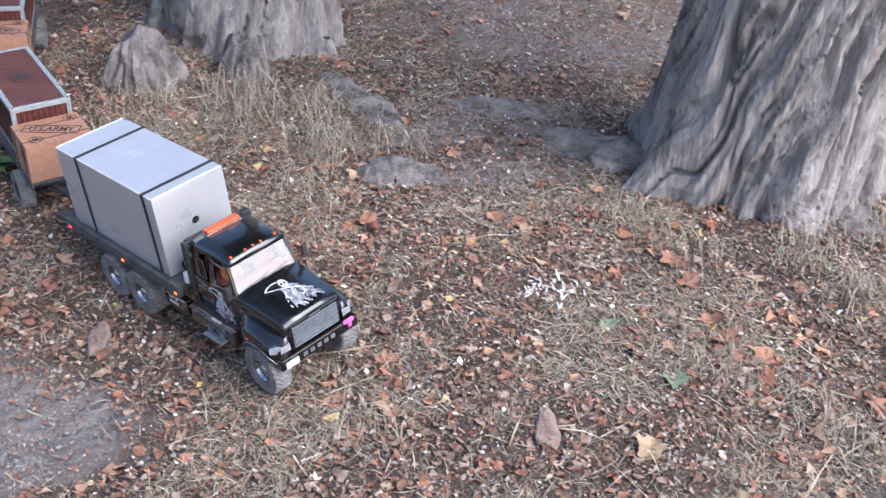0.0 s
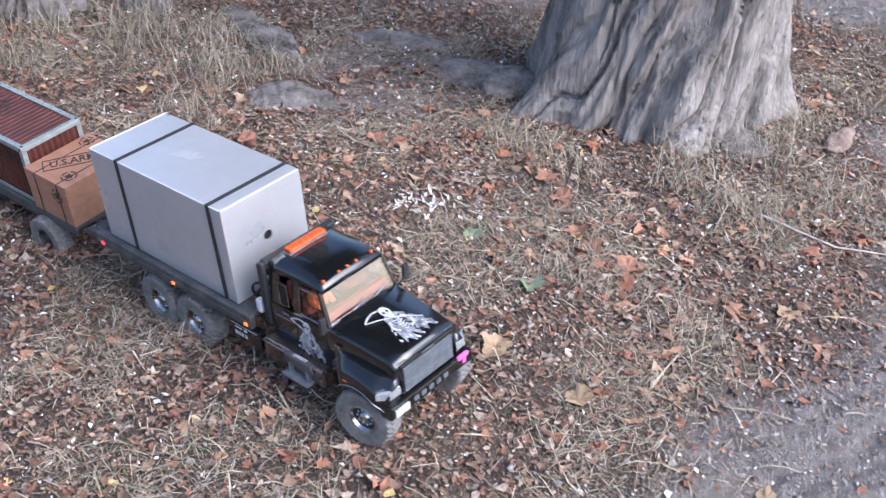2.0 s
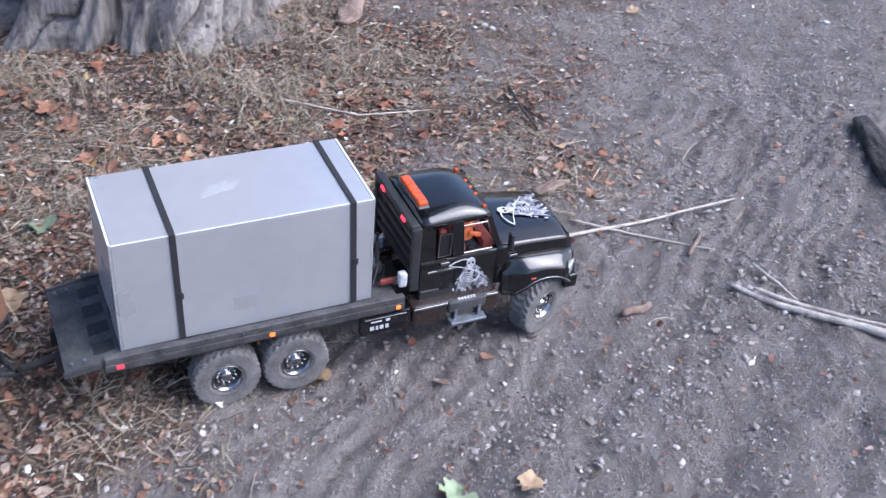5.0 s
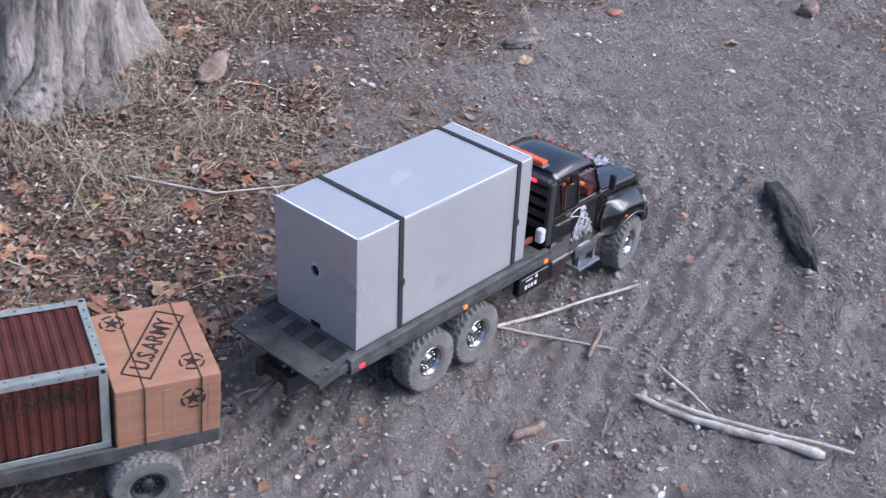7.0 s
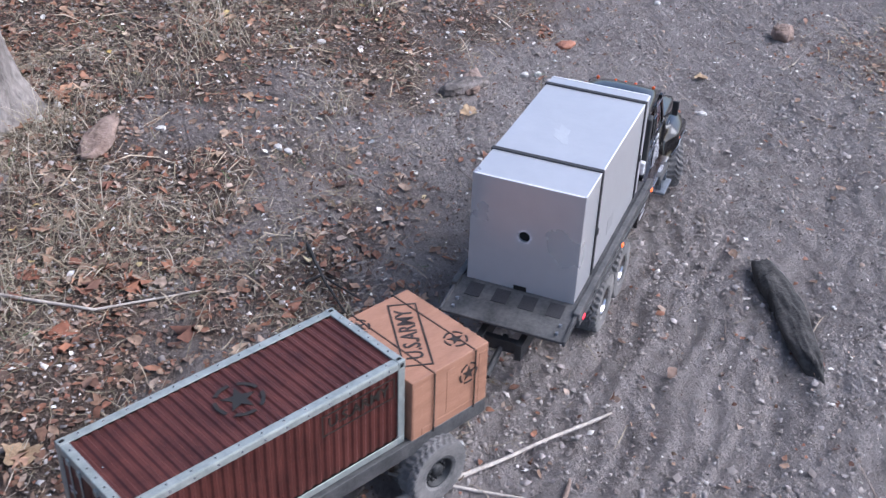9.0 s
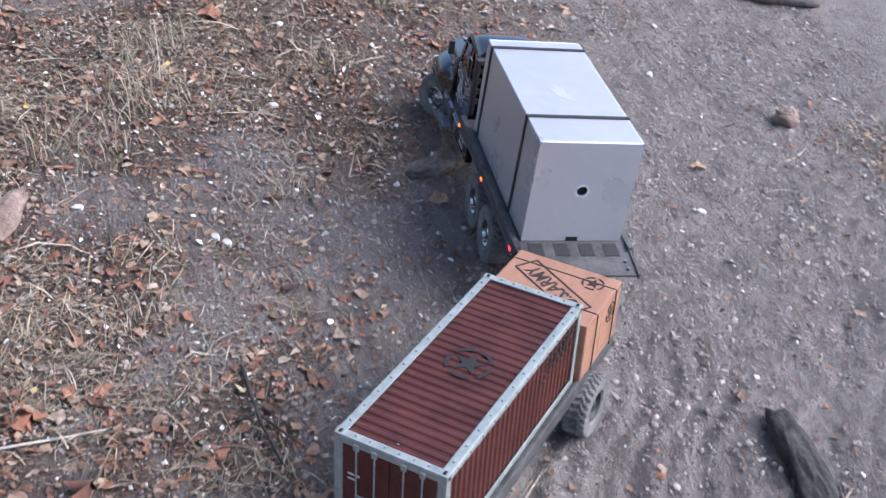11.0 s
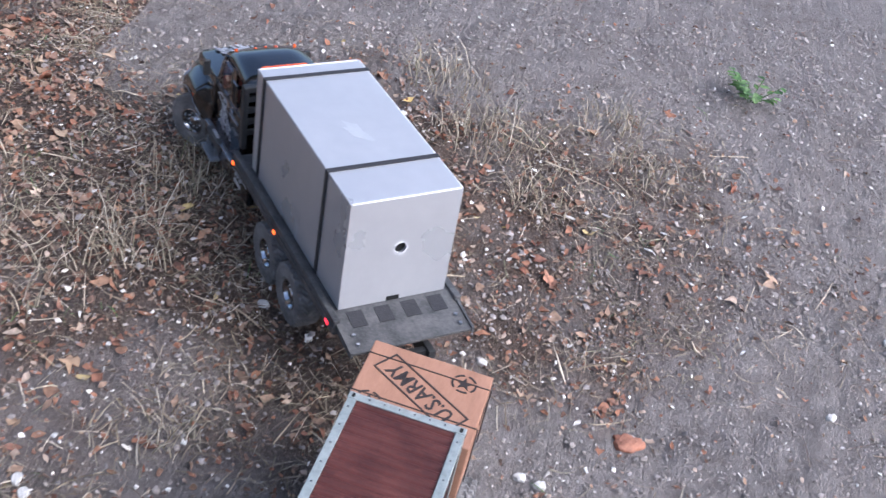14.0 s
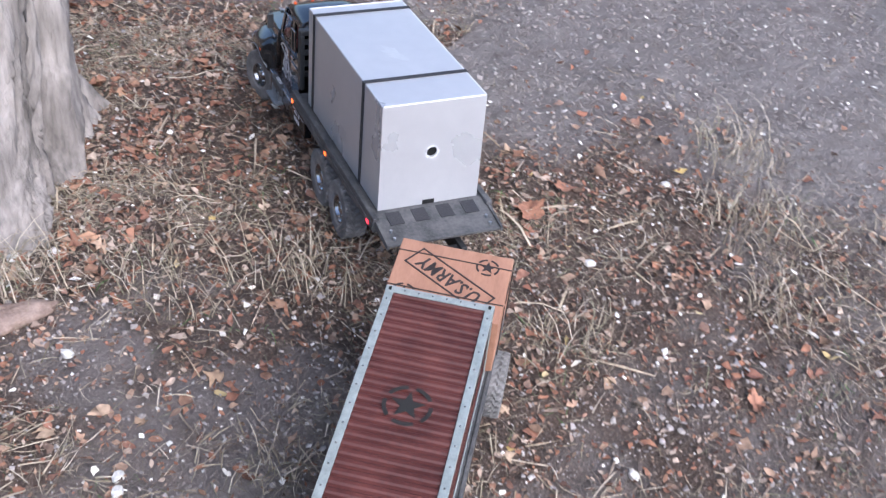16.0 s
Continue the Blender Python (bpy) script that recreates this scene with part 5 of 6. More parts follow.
    part("bumper_lip", block(0.9, 0.9035, -0.106, 0.106, 0.1145, 0.118, 0.0008), M_CHROME, e)
    for k in range(5):
        part("bumper_slot", block(0.9015, 0.9035, -0.05 + k * 0.02, -0.038 + k * 0.02, 0.098, 0.108), M_STEEL, e)
    part("plate", block(0.9, 0.9055, -0.1, -0.064, 0.093, 0.109, 0.001), M_WHITE, e, "small white plate")
    bm = block(0.898, 0.906, 0.07, 0.1, 0.112, 0.122, 0.003)
    block(0.9, 0.905, 0.082, 0.093, 0.1, 0.114, 0.002, into=bm)
    part("ribbon", bm, M_PINK, e, "pink ribbon on the bumper")
    # roof lamps, rack
    bm = block(0.541, 0.562, -0.05, 0.05, 0.296, 0.299, 0.001)
    part("beacon_base", bm, M_STEEL, e)
    part("light_bar", block(0.542, 0.561, -0.047, 0.047, 0.2985, 0.308, 0.003), M_AMBER, e, "amber light bar across the cab roof")
    for y in (-0.062, -0.022, 0, 0.022, 0.062):
        part("roof_marker", block(0.67, 0.679, y - 0.0035, y + 0.0035, 0.285, 0.2915, 0.0025), M_AMBER, e, "small amber roof marker lamp")
    bm = prism([(0.513, 0.15), (0.531, 0.15), (0.531, 0.29), (0.513, 0.286)], -0.096, -0.085, 0.003)
    part("rack_post", block(0.513, 0.531, 0.085, 0.096, 0.15, 0.278, 0.003), M_PLASTIC, e)
    part("rack_beam", block(0.513, 0.531, -0.086, 0.096, 0.277, 0.29, 0.003), M_PLASTIC, e)
    for z in (0.18, 0.205, 0.23, 0.255):
        part("rack_slat", block(0.517, 0.524, -0.088, 0.088, z, z + 0.012, 0.001), M_PLASTIC, e)
    part("rack_post", bm, M_PLASTIC, e, "black bulkhead rack post behind the cab")
    for y in (-0.05, 0.05):
        part("rack_lamp", block(0.51, 0.5145, y - 0.008, y + 0.008, 0.28, 0.287, 0.001), M_REDLIT, e)
    part("winch", rod((0.468, -0.045, 0.176), (0.468, 0.045, 0.176), 0.012, 20), M_STEEL, e)
    bm = turned([(0.016, -0.003), (0.019, -0.003), (0.019, 0.003), (0.016, 0.003)], 20, m=pose(0.462, -0.06, 0.182, 0, 0, 20))
    part("hook_ring", bm, M_PLASTIC, e)
    part("canister", block(0.492, 0.508, -0.098, -0.082, 0.166, 0.196, 0.004), M_WHITE, e, "small white canister behind the cab")
    part("lever", block(0.462, 0.49, -0.082, -0.074, 0.166, 0.178, 0.003), M_SEAT, e, "dark red lever")
    for k in range(5):
        part("hose", rod((0.452 + 0.009 * k, -0.07 + 0.02 * k, 0.166), (0.47 + 0.006 * k, -0.05 + 0.018 * k, 0.2 + 0.006 * (k % 3)), 0.0032, 7), M_PLASTIC, e)
    # the nose is short: draw the front parts back
    for ob in e.children:
        if ob.type == "MESH" and not ob.name.startswith(("fender", "axle", "chassis")):
            for v in ob.data.vertices:
                if v.co.x > 0.6:
                    v.co.x = 0.6 + (v.co.x - 0.6) * 0.865
    front_end(e)
    return e, wheels


def doll():
    bm = block(0.618, 0.646, -0.07, -0.04, 0.219, 0.248, 0.007, seg=3)
    for y in (-0.072, -0.038):
        rod((0.634, y, 0.242), (0.658, y * 0.9 - 0.004, 0.23), 0.0048, 8, into=bm)
    t = bmesh.new()
    bmesh.ops.create_uvsphere(t, u_segments=14, v_segments=10, radius=0.0105)
    merge(bm, t, Matrix.Translation((0.633, -0.055, 0.26)))
    return tagged(part("driver_doll", bm, M_DOLL, None, "", True), "small plain orange doll sitting in the cab", "doll")


def cargo_box():
    L, W, Z0, H = 0.437, 0.2, 0.16, 0.2145
    e = empty("grey_box", "large silver-grey box strapped down on the flatbed", "box")
    def end_sheet(x):
        n = 24
        cz, r = Z0 + H * 0.52, 0.0105
        t = bmesh.new()
        hole = [t.verts.new((x, r * math.cos(6.2832 * i / n), cz + r * math.sin(6.2832 * i / n))) for i in range(n)]
        box = [t.verts.new(p) for p in ((x, -W / 2, Z0), (x, W / 2, Z0), (x, W / 2, Z0 + H), (x, -W / 2, Z0 + H))]
        es = [t.edges.new((hole[i], hole[(i + 1) % n])) for i in range(n)] + [t.edges.new((box[i], box[(i + 1) % 4])) for i in range(4)]
        bmesh.ops.triangle_fill(t, edges=es, use_beauty=True)
        r2 = bmesh.ops.extrude_face_region(t, geom=t.faces[:])
        bmesh.ops.translate(t, vec=(0.004 if x < L / 2 else -0.004, 0, 0), verts=[v for v in r2["geom"] if isinstance(v, bmesh.types.BMVert)])
        bmesh.ops.recalc_face_normals(t, faces=t.faces[:])
        return t

    part("rear_panel", end_sheet(0.0), M_BOX, e)
    part("front_panel", end_sheet(L), M_BOX, e)
    for s in (-1, 1):
        part("side_panel", block(0.0042, L - 0.0042, s * W / 2 - 0.002 - s * 0.002, s * W / 2 + 0.002 - s * 0.002, Z0, Z0 + H - 0.0042, 0.0006), M_BOX, e)
        part("stain", flat([(-0.02, -0.014), (0.02, -0.015), (0.021, 0.014), (-0.02, 0.015)], 0.0003, pose(0.21, s * (W / 2 + 0.0001), Z0 + 0.05, 90, 0, 0) if s < 0 else pose(0.21, s * (W / 2 + 0.0001), Z0 + 0.05, 90, 0, 180), None), mat("grey_tape", (0.45, 0.455, 0.475), 0.36, 0.42, vary=0.06, scale=40), e)
    part("lid", block(0.0042, L - 0.0042, -W / 2, W / 2, Z0 + H - 0.004, Z0 + H, 0.0012), M_BOX, e)
    rr = random.Random(2)
    part("pale_patch", flat(blob(0, 0, 0.04, rr, 14, 1.0, 0.5), 0.0003, pose(0.2, 0.005, Z0 + H + 0.0001, 0, 0, 20)), M_TAPE, e, "scuffed pale patch on the lid")
    for x in (0.0015, L - 0.0015):
        part("edge_wear", block(x - 0.0019, x + 0.0019, -W / 2 + 0.003, W / 2 - 0.003, Z0 + H - 0.0012, Z0 + H + 0.0006, 0.0005), M_EDGE, e)
    part("edge_wear", block(0.003, L - 0.003, -W / 2 - 0.0006, -W / 2 + 0.0014, Z0 + H - 0.0016, Z0 + H + 0.0004, 0.0005), M_EDGE, e)
    part("torn_rim", turned([(0.0107, -0.0006), (0.0148, -0.0006), (0.0138, 0.0003), (0.0107, 0.0003)], 12, m=pose(-0.0002, 0, Z0 + H * 0.52, 0, 0, -90)), M_WHITE, e, "torn white rim of the hole")
    part("notch", block(-0.0012, 0.003, -0.012, 0.012, Z0, Z0 + 0.009, 0.0008), M_DARK, e)
    # Black block added in the hollow box; its colour is the shade behind the holes.
    part("hole_shade_block", block(0.006, L - 0.006, -W / 2 + 0.006, W / 2 - 0.006, Z0 + 0.002, Z0 + H - 0.008), M_DARK, e)
    for x, sk in ((0.098, 0.004), (0.398, 0.006)):
        bm = block(x - 0.005, x + 0.005, -W / 2 - 0.0022, W / 2 + 0.0022, Z0 + H + 0.0004, Z0 + H + 0.0024, 0.0006)
        for s in (-1, 1):
            loop = loft([[(x - 0.005, s * (W / 2 + 0.0022), Z0 + H + 0.002), (x + 0.005, s * (W / 2 + 0.0022), Z0 + H + 0.002), (x + 0.005, s * (W / 2 + 0.0004), Z0 + H + 0.002), (x - 0.005, s * (W / 2 + 0.0004), Z0 + H + 0.002)], [(x - 0.005 + sk, s * (W / 2 + 0.0025), Z0 + 0.002), (x + 0.005 + sk, s * (W / 2 + 0.0025), Z0 + 0.002), (x + 0.005 + sk, s * (W / 2 + 0.0006), Z0 + 0.002), (x - 0.005 + sk, s * (W / 2 + 0.0006), Z0 + 0.002)]])
            merge(bm, loop)
        block(x - 0.001 + sk * 0.6, x + 0.008 + sk * 0.6, -W / 2 - 0.004, -W / 2 - 0.0018, Z0 + 0.085, Z0 + 0.098, 0.001, into=bm)
        part("strap", bm, M_STRAP, e, "black webbing strap")
    return e


# ---- trailer and its load ----
def trailer(label):
    e = empty("toy_trailer", label, "toy trailer", "toy trailers")
    bm = block(-0.715, -0.085, -0.09, 0.09, 0.044, 0.054, 0.0015)
    for x in (-0.7, -0.5, -0.3, -0.11):
        block(x, x + 0.012, -0.086, 0.086, 0.03, 0.045, into=bm)
    part("deck", bm, M_DECK, e, "black flat trailer deck")
    for s in (-1, 1):
        part("side_rail", block(-0.715, -0.085, s * 0.093 - 0.003, s * 0.093 + 0.003, 0.03, 0.057, 0.001), M_DECK, e)
        part("drawbar", rod((-0.04, s * 0.004, 0.004), (-0.13, s * 0.045, 0.03), 0.0055, 8), M_PLASTIC, e)
        part("brace", rod((-0.075, s * 0.026, 0.02), (-0.055, s * 0.004, 0.013), 0.004, 8), M_PLASTIC, e)
    part("cross_bar", rod((-0.075, -0.028, 0.019), (-0.075, 0.028, 0.019), 0.0045, 8), M_PLASTIC, e)
    bm = turned([(0.003, -0.006), (0.009, -0.006), (0.009, 0.006), (0.003, 0.006)], 16, m=pose(-0.037, 0, 0, 90, 0, 0))
    part("coupling", bm, M_PLASTIC, e)
    wheels = []
    for x in (-0.2, -0.6):
        bm = rod((x, -0.085, -0.016), (x, 0.085, -0.016), 0.007, 10)
        for s in (-1, 1):
            block(x - 0.03, x + 0.03, s * 0.05 - 0.006, s * 0.05 + 0.006, 0.0, 0.03, 0.003, into=bm)
        part("axle", bm, M_PLASTIC, e)
        for s in (-1, 1):
            wheels.append((wheel(e, s, dull=True, radius=0.057), x, s * 0.098, -0.016))
    part("tow_eye", rod((-0.715, 0, 0.02), (-0.825, 0, 0.004), 0.006, 8), M_PLASTIC, e)
    return e, wheels


def crate():
    e = empty("army_crate", "brown crate with black stencilled lettering on the trailer", "crate", "crates")
    x0, x1, w, z0, z1 = -0.24, -0.083, 0.0945, 0.0545, 0.166
    xm = (x0 + x1) / 2
    part("body", block(x0, x1, -w, w, z0, z1, 0.0016), M_CRATE, e)
    for s in (-1, 1):
        bm = bmesh.new()
        y0, y1 = s * w - 0.0005, s * w + 0.0025
        for a, b, c, d in ((x0 + 0.002, x0 + 0.02, z0 + 0.002, z1 - 0.012), (x1 - 0.02, x1 - 0.002, z0 + 0.002, z1 - 0.012), (x0 + 0.02, x1 - 0.02, z0 + 0.002, z0 + 0.016), (xm - 0.009, xm + 0.009, z0 + 0.016, z1 - 0.012)):
            block(a, b, min(y0, y1), max(y0, y1), c, d, 0.0007, into=bm)
        part("batten", bm, M_CRATE, e)
        m = pose(x1 - 0.042, s * (w + 0.0002), z1 - 0.038, 90, 0, 0) if s < 0 else pose(x1 - 0.042, s * (w + 0.0002), z1 - 0.038, 90, 0, 180)
        part("side_emblem", emblem(0.019, m), M_INK, e)
    bm = bmesh.new()
    top = pose(xm, 0.0, z1 + 0.0002, 0, 0, 58)
    lettering("U.S.ARMY", 0.034, top @ Matrix.Diagonal((0.88, 1.15, 1, 1)), bm)
    stencil_frame(0.08, 0.0235, 0.0028, top, bm)
    part("lettering", bm, M_INK, e, "black stencilled lettering")
    for x, y in ((x1 - 0.034, -0.056), (x0 + 0.03, 0.066)):
        part("top_emblem", emblem(0.0195, pose(x, y, z1 + 0.0002, 0, 0, -90)), M_INK, e, "black star in a ring")
    for x in (x0 + 0.042, x1 - 0.03):
        bm = block(x - 0.001, x + 0.001, -w - 0.001, w + 0.001, z1 - 0.0002, z1 + 0.001)
        for s in (-1, 1):
            block(x - 0.001, x + 0.001, s * (w + 0.0028) - 0.0008, s * (w + 0.0028) + 0.0008, z0, z1, into=bm)
        part("tie_cord", bm, M_INK, e)
    return e


def corrugated(length, width, pitch, depth):
    """A ribbed sheet in x, y with the ribs along y; z is up."""
    bm = bmesh.new()
    xs, zs = [], []
    k = int(round(length / pitch))
    p = length / k
    for i in range(k):
        xs += [i * p, i * p + 0.32 * p, i * p + 0.5 * p, i * p + 0.82 * p]
        zs += [0, 0, -depth, -depth]
    xs.append(length)
    zs.append(0)
    a = [bm.verts.new((x, -width / 2, z)) for x, z in zip(xs, zs)]
    b = [bm.verts.new((x, width / 2, z)) for x, z in zip(xs, zs)]
    for i in range(len(xs) - 1):
        bm.faces.new((a[i], a[i + 1], b[i + 1], b[i]))
    return bm


def container():
    e = empty("shipping_container", "dark red ribbed model shipping container with aluminium edges", "container", "containers")
    x0, x1, w, z0, z1 = -0.699, -0.246, 0.0848, 0.0545, 0.2095
    t = 0.013
    L = x1 - x0
    part("roof_panel", merge(bmesh.new(), corrugated(L - 2 * t, 2 * w - 2 * t, 0.0163, 0.0024), Matrix.Translation((x0 + t, 0, z1 - 0.0022))), M_OXIDE, e, "dark red ribbed roof")
    for s in (-1, 1):
        m = pose(x0 + t, s * (w - 0.0022), (z0 + z1) / 2, 90 if s < 0 else -90, 0, 0)
        part("side_panel", merge(bmesh.new(), corrugated(L - 2 * t, z1 - z0 - 2 * t, 0.0163, 0.0024), m), M_OXIDE, e, "dark red ribbed side")
        bm = bmesh.new()
        k = pose(x1 - 0.085, s * (w - 0.0015), z1 - 0.042, 90, 0, 0) if s < 0 else pose(x1 - 0.085, s * (w - 0.0015), z1 - 0.042, 90, 0, 180)
        lettering("U.S.ARMY", 0.026, k, bm)
        stencil_frame(0.066, 0.0185, 0.002, k, bm)
        part("side_lettering", bm, M_FAINT, e, "faint black stencilled lettering")
    part("inner_core", block(x0 + 0.005, x1 - 0.005, -w + 0.0062, w - 0.0062, z0 + 0.002, z1 - 0.0062), M_DARK, e)
    part("front_panel", merge(bmesh.new(), corrugated(2 * w - 2 * t, z1 - z0 - 2 * t, 0.0163, 0.0024), pose(x1 - 0.0022, -w + t, (z0 + z1) / 2, 90, 0, 90)), M_OXIDE, e)
    part("roof_emblem", emblem(0.036, pose((x0 + x1) / 2, 0, z1 - 0.0018, 0, 0, -90)), M_FAINT, e, "black star in a broken ring")
    riv = bmesh.new()
    bmesh.ops.create_uvsphere(riv, u_segments=7, v_segments=5, radius=0.0017)
    first = part("rivet", riv.copy(), M_CHROME, e)
    first.location = (x0 + 0.022, 0, z1 + 0.0005)

    def rivet(x, y, z):
        ob = new("rivet", first.data)
        ob.parent = e
        ob.location = (x, y, z)

    def trim(a0, a1, b0, b1, c0, c1):
        part("edge_trim", block(a0, a1, b0, b1, c0, c1, 0.0008), M_ALU, e)

    for s in (-1, 1):
        ya, yb = sorted((s * w, s * (w - t)))
        trim(x0 + t, x1 - t, ya, yb, z1 - 0.002, z1)
        yc, yd = sorted((s * (w + 0.0002), s * (w - 0.0018)))
        trim(x0 + t, x1 - t, yc, yd, z1 - t, z1 - 0.0022)
        trim(x0 + t, x1 - t, yc, yd, z0, z0 + t * 0.9)
        for x in (x0, x1):
            xa, xb = (x, x + t) if x == x0 else (x - t, x)
            trim(xa, xb, yc, yd, z0 + t, z1 - t)
            xc, xd = (x - 0.0002, x + 0.0018) if x == x0 else (x - 0.0018, x + 0.0002)
            trim(xc, xd, ya if s < 0 else yb - t, ya + t if s < 0 else yb, z0 + t, z1 - t)
            part("corner_casting", block(min(xa, xb) - 0.0004, max(xa, xb) + 0.0004, min(ya, yb) - 0.0006, max(ya, yb) + 0.0006, z1 - t, z1 + 0.0008, 0.0012), M_ALU, e)
            part("casting_slot", block((xa + xb) / 2 - 0.004, (xa + xb) / 2 + 0.004, (ya + yb) / 2 - 0.0025, (ya + yb) / 2 + 0.0025, z1, z1 + 0.0012, 0.001), M_DARK, e)
            part("casting_slot", block((xa + xb) / 2 - 0.003, (xa + xb) / 2 + 0.003, s * (w + 0.0004) - 0.0006, s * (w + 0.0004) + 0.0006, z1 - 0.01, z1 - 0.003, 0.0004), M_DARK, e)
            part("corner_casting", block(min(xa, xb), max(xa, xb), min(ya, yb) - 0.0006, max(ya, yb) + 0.0006, z0, z0 + t, 0.0012), M_ALU, e)
        for k in range(12):
            x = x0 + 0.03 + k * (L - 0.06) / 11
            rivet(x, s * (w - t / 2), z1 + 0.0003)
            rivet(x, s * (w + 0.0003), z1 - t / 2)
    for x in (x0, x1):
        xa, xb = (x, x + t) if x == x0 else (x - t, x)
        trim(xa, xb, -w + t, w - t, z1 - 0.002, z1 + 0.0003)
        xc, xd = (x - 0.0003, x + 0.0017) if x == x0 else (x - 0.0017, x + 0.0003)
        trim(xc, xd, -w + t, w - t, z1 - t, z1 - 0.0022)
        trim(xc, xd, -w + t, w - t, z0, z0 + t)
        for k in range(6):
            y = -w + 0.03 + k * (2 * w - 0.06) / 5
            rivet((xa + xb) / 2, y, z1 + 0.0006)
    riv.free()
    for s in (-1, 1):
        part("rear_door", block(x0 + 0.001, x0 + 0.004, min(s * 0.0005, s * (w - t)), max(s * 0.0005, s * (w - t)), z0 + t, z1 - t, 0.0005), M_OXIDE, e)
        for y in (0.022, 0.05):
            part("lock_bar", rod((x0 - 0.0005, s * y, z0 + 0.006), (x0 - 0.0005, s * y, z1 - 0.006), 0.0013, 8), M_ALU, e)
            for z in (z0 + 0.012, z1 - 0.012):
                part("bar_bracket", block(x0 - 0.003, x0 + 0.001, s * y - 0.004, s * y + 0.004, z - 0.005, z + 0.005, 0.0008), M_ALU, e)
        part("door_handle", block(x0 - 0.003, x0, min(s * 0.03, s * 0.05), max(s * 0.03, s * 0.05), z0 + 0.055, z0 + 0.06, 0.0006), M_ALU, e)
    bm = bmesh.new()
    for a, b, c, d in ((0.055, 0.064, 0.09, 0.094), (0.045, 0.053, 0.09, 0.094), (0.05, 0.064, 0.082, 0.085)):
        block(x0 + 0.0005, x0 + 0.0012, a, b, z0 + c, z0 + d, into=bm)
    part("door_marks", bm, M_WHITE, e, "small white marks")
    return e


# ---- the place ----
ground()
tree(-0.21, 3.44, 5.6, 0.37, 0.31, (0.045, 0.05), 1.3, 5, "thick old tree with deeply furrowed grey twisted bark", 300, 260)
tree(-2.3, 4.12, 4.2, 0.34, 0.3, (-0.05, 0.08), 2.7, 5, "grey-barked old tree with spreading roots", 150, 120)
stump(-2.42, 3.4, 0.125, 0.17, 0.19, 20, 3.3, "weathered grey root stump standing out of the litter")
stump(-2.12, 3.66, 0.09, 0.12, 0.15, 50, 5.1, "small grey root knee beside the tree")
root([(-0.45, 3.4, 0.02), (-0.65, 3.4, 0.02), (-0.85, 3.5, 0.0), (-1.0, 3.62, -0.02)], 0.1, "gnarled grey root running out of the tree")
root([(-0.95, 3.72, 0.0), (-1.2, 3.75, 0.01), (-1.4, 3.65, -0.02)], 0.07, "grey worn tree root lying in the soil")
root([(-1.15, 3.05, 0.0), (-1.32, 3.02, 0.015), (-1.48, 2.95, -0.02)], 0.085, "flat grey knotted root breaking the surface")
root([(-1.42, 3.42, 0.0), (-1.6, 3.55, 0.02), (-1.85, 3.8, 0.01)], 0.06, "grey root running from the far tree")
root([(0.05, 3.25, 0.02), (0.13, 3.1, 0.0), (0.2, 3.0, -0.03)], 0.06, "short grey root at the foot of the tree")
plant(-2.45, 2.5, 0.14, 16, "low green plant with compound leaves in the litter")
plant(1.99, 5.15, 0.1, 12, "small green weed on the bare soil")
for x, y, r, k, yaw in ((-0.37, 2.11, 0.036, "green", 60), (0.38, 1.31, 0.036, "pale", 40), (0.5, 1.3, 0.024, "tan", 10), (-0.4, 1.86, 0.036, "tan", 20), (-0.37, 2.59, 0.034, "rust", 100), (-0.43, 2.7, 0.036, "rust", 15), (-0.26, 2.35, 0.042, "rust", 120), (-0.3, 2.42, 0.032, "rust", 60), (0.22, 2.27, 0.032, "tan", 10), (-0.16, 2.3, 0.03, "rust", 200), (0.92, 4.34, 0.026, "rust", 20), (1.52, 4.04, 0.022, "rust", 140), (0.91, 4.21, 0.036, "rust", 70), (-0.2, 1.75, 0.03, "tan", 150), (-0.55, 2.3, 0.026, "green", 10), (-1.3, 2.65, 0.034, "rust", 50), (-0.95, 2.8, 0.03, "rust", 90), (0.18, 1.62, 0.022, "tan", 80), (1.3, 3.3, 0.022, "tan", 30), (2.02, 3.4, 0.02, "tan", 0)):
    fallen_leaf(x, y, r, k, yaw)
slab(1.33, 3.43, 0.15, 0.055, 0.035, 15, M_ROOT, "grey broken block of wood on the soil", "wood_block")
chip_heap(-0.715, 2.42, 0.13, 58)
chip_heap(1.62, 4.3, 0.12, 6)
for x, y in ((0.3, 3.46), (0.26, 3.4), (1.09, 4.51), (0.79, 3.18), (0.81, 3.16), (1.92, 3.2), (1.42, 3.75), (1.095, 4.156), (1.532, 3.512), (1.568, 3.503), (2.269, 4.179), (2.126, 3.904), (0.53, 3.3), (1.0, 3.71)):
    slab(x, y, 0.024, 0.017, 0.012, 40 * x * 9, M_PALESTONE, "small pale stone lying on the litter", "stone")
stick([(0.55, 1.985, 0.012), (0.75, 2.035, 0.014), (0.96, 2.09, 0.01), (1.19, 2.145, 0.012)], 0.0055, M_STICK, "long thin pale dry stick on the soil path")
stick([(0.78, 2.1, 0.008), (0.9, 2.04, 0.007), (1.07, 1.95, 0.007)], 0.0035, M_STICK, "thin pale dry stick crossing the path")
stick([(1.04, 1.8, 0.014), (1.12, 1.73, 0.01), (1.21, 1.66, 0.01), (1.31, 1.59, 0.009)], 0.0058, M_STICK, "forked pale grey branch lying on the soil", r2=0.0095)
stick([(1.08, 1.77, 0.014), (1.16, 1.71, 0.011), (1.25, 1.65, 0.01), (1.36, 1.58, 0.009)], 0.0045, M_STICK, "thinner pale dry branch beside a forked one", r2=0.0035)
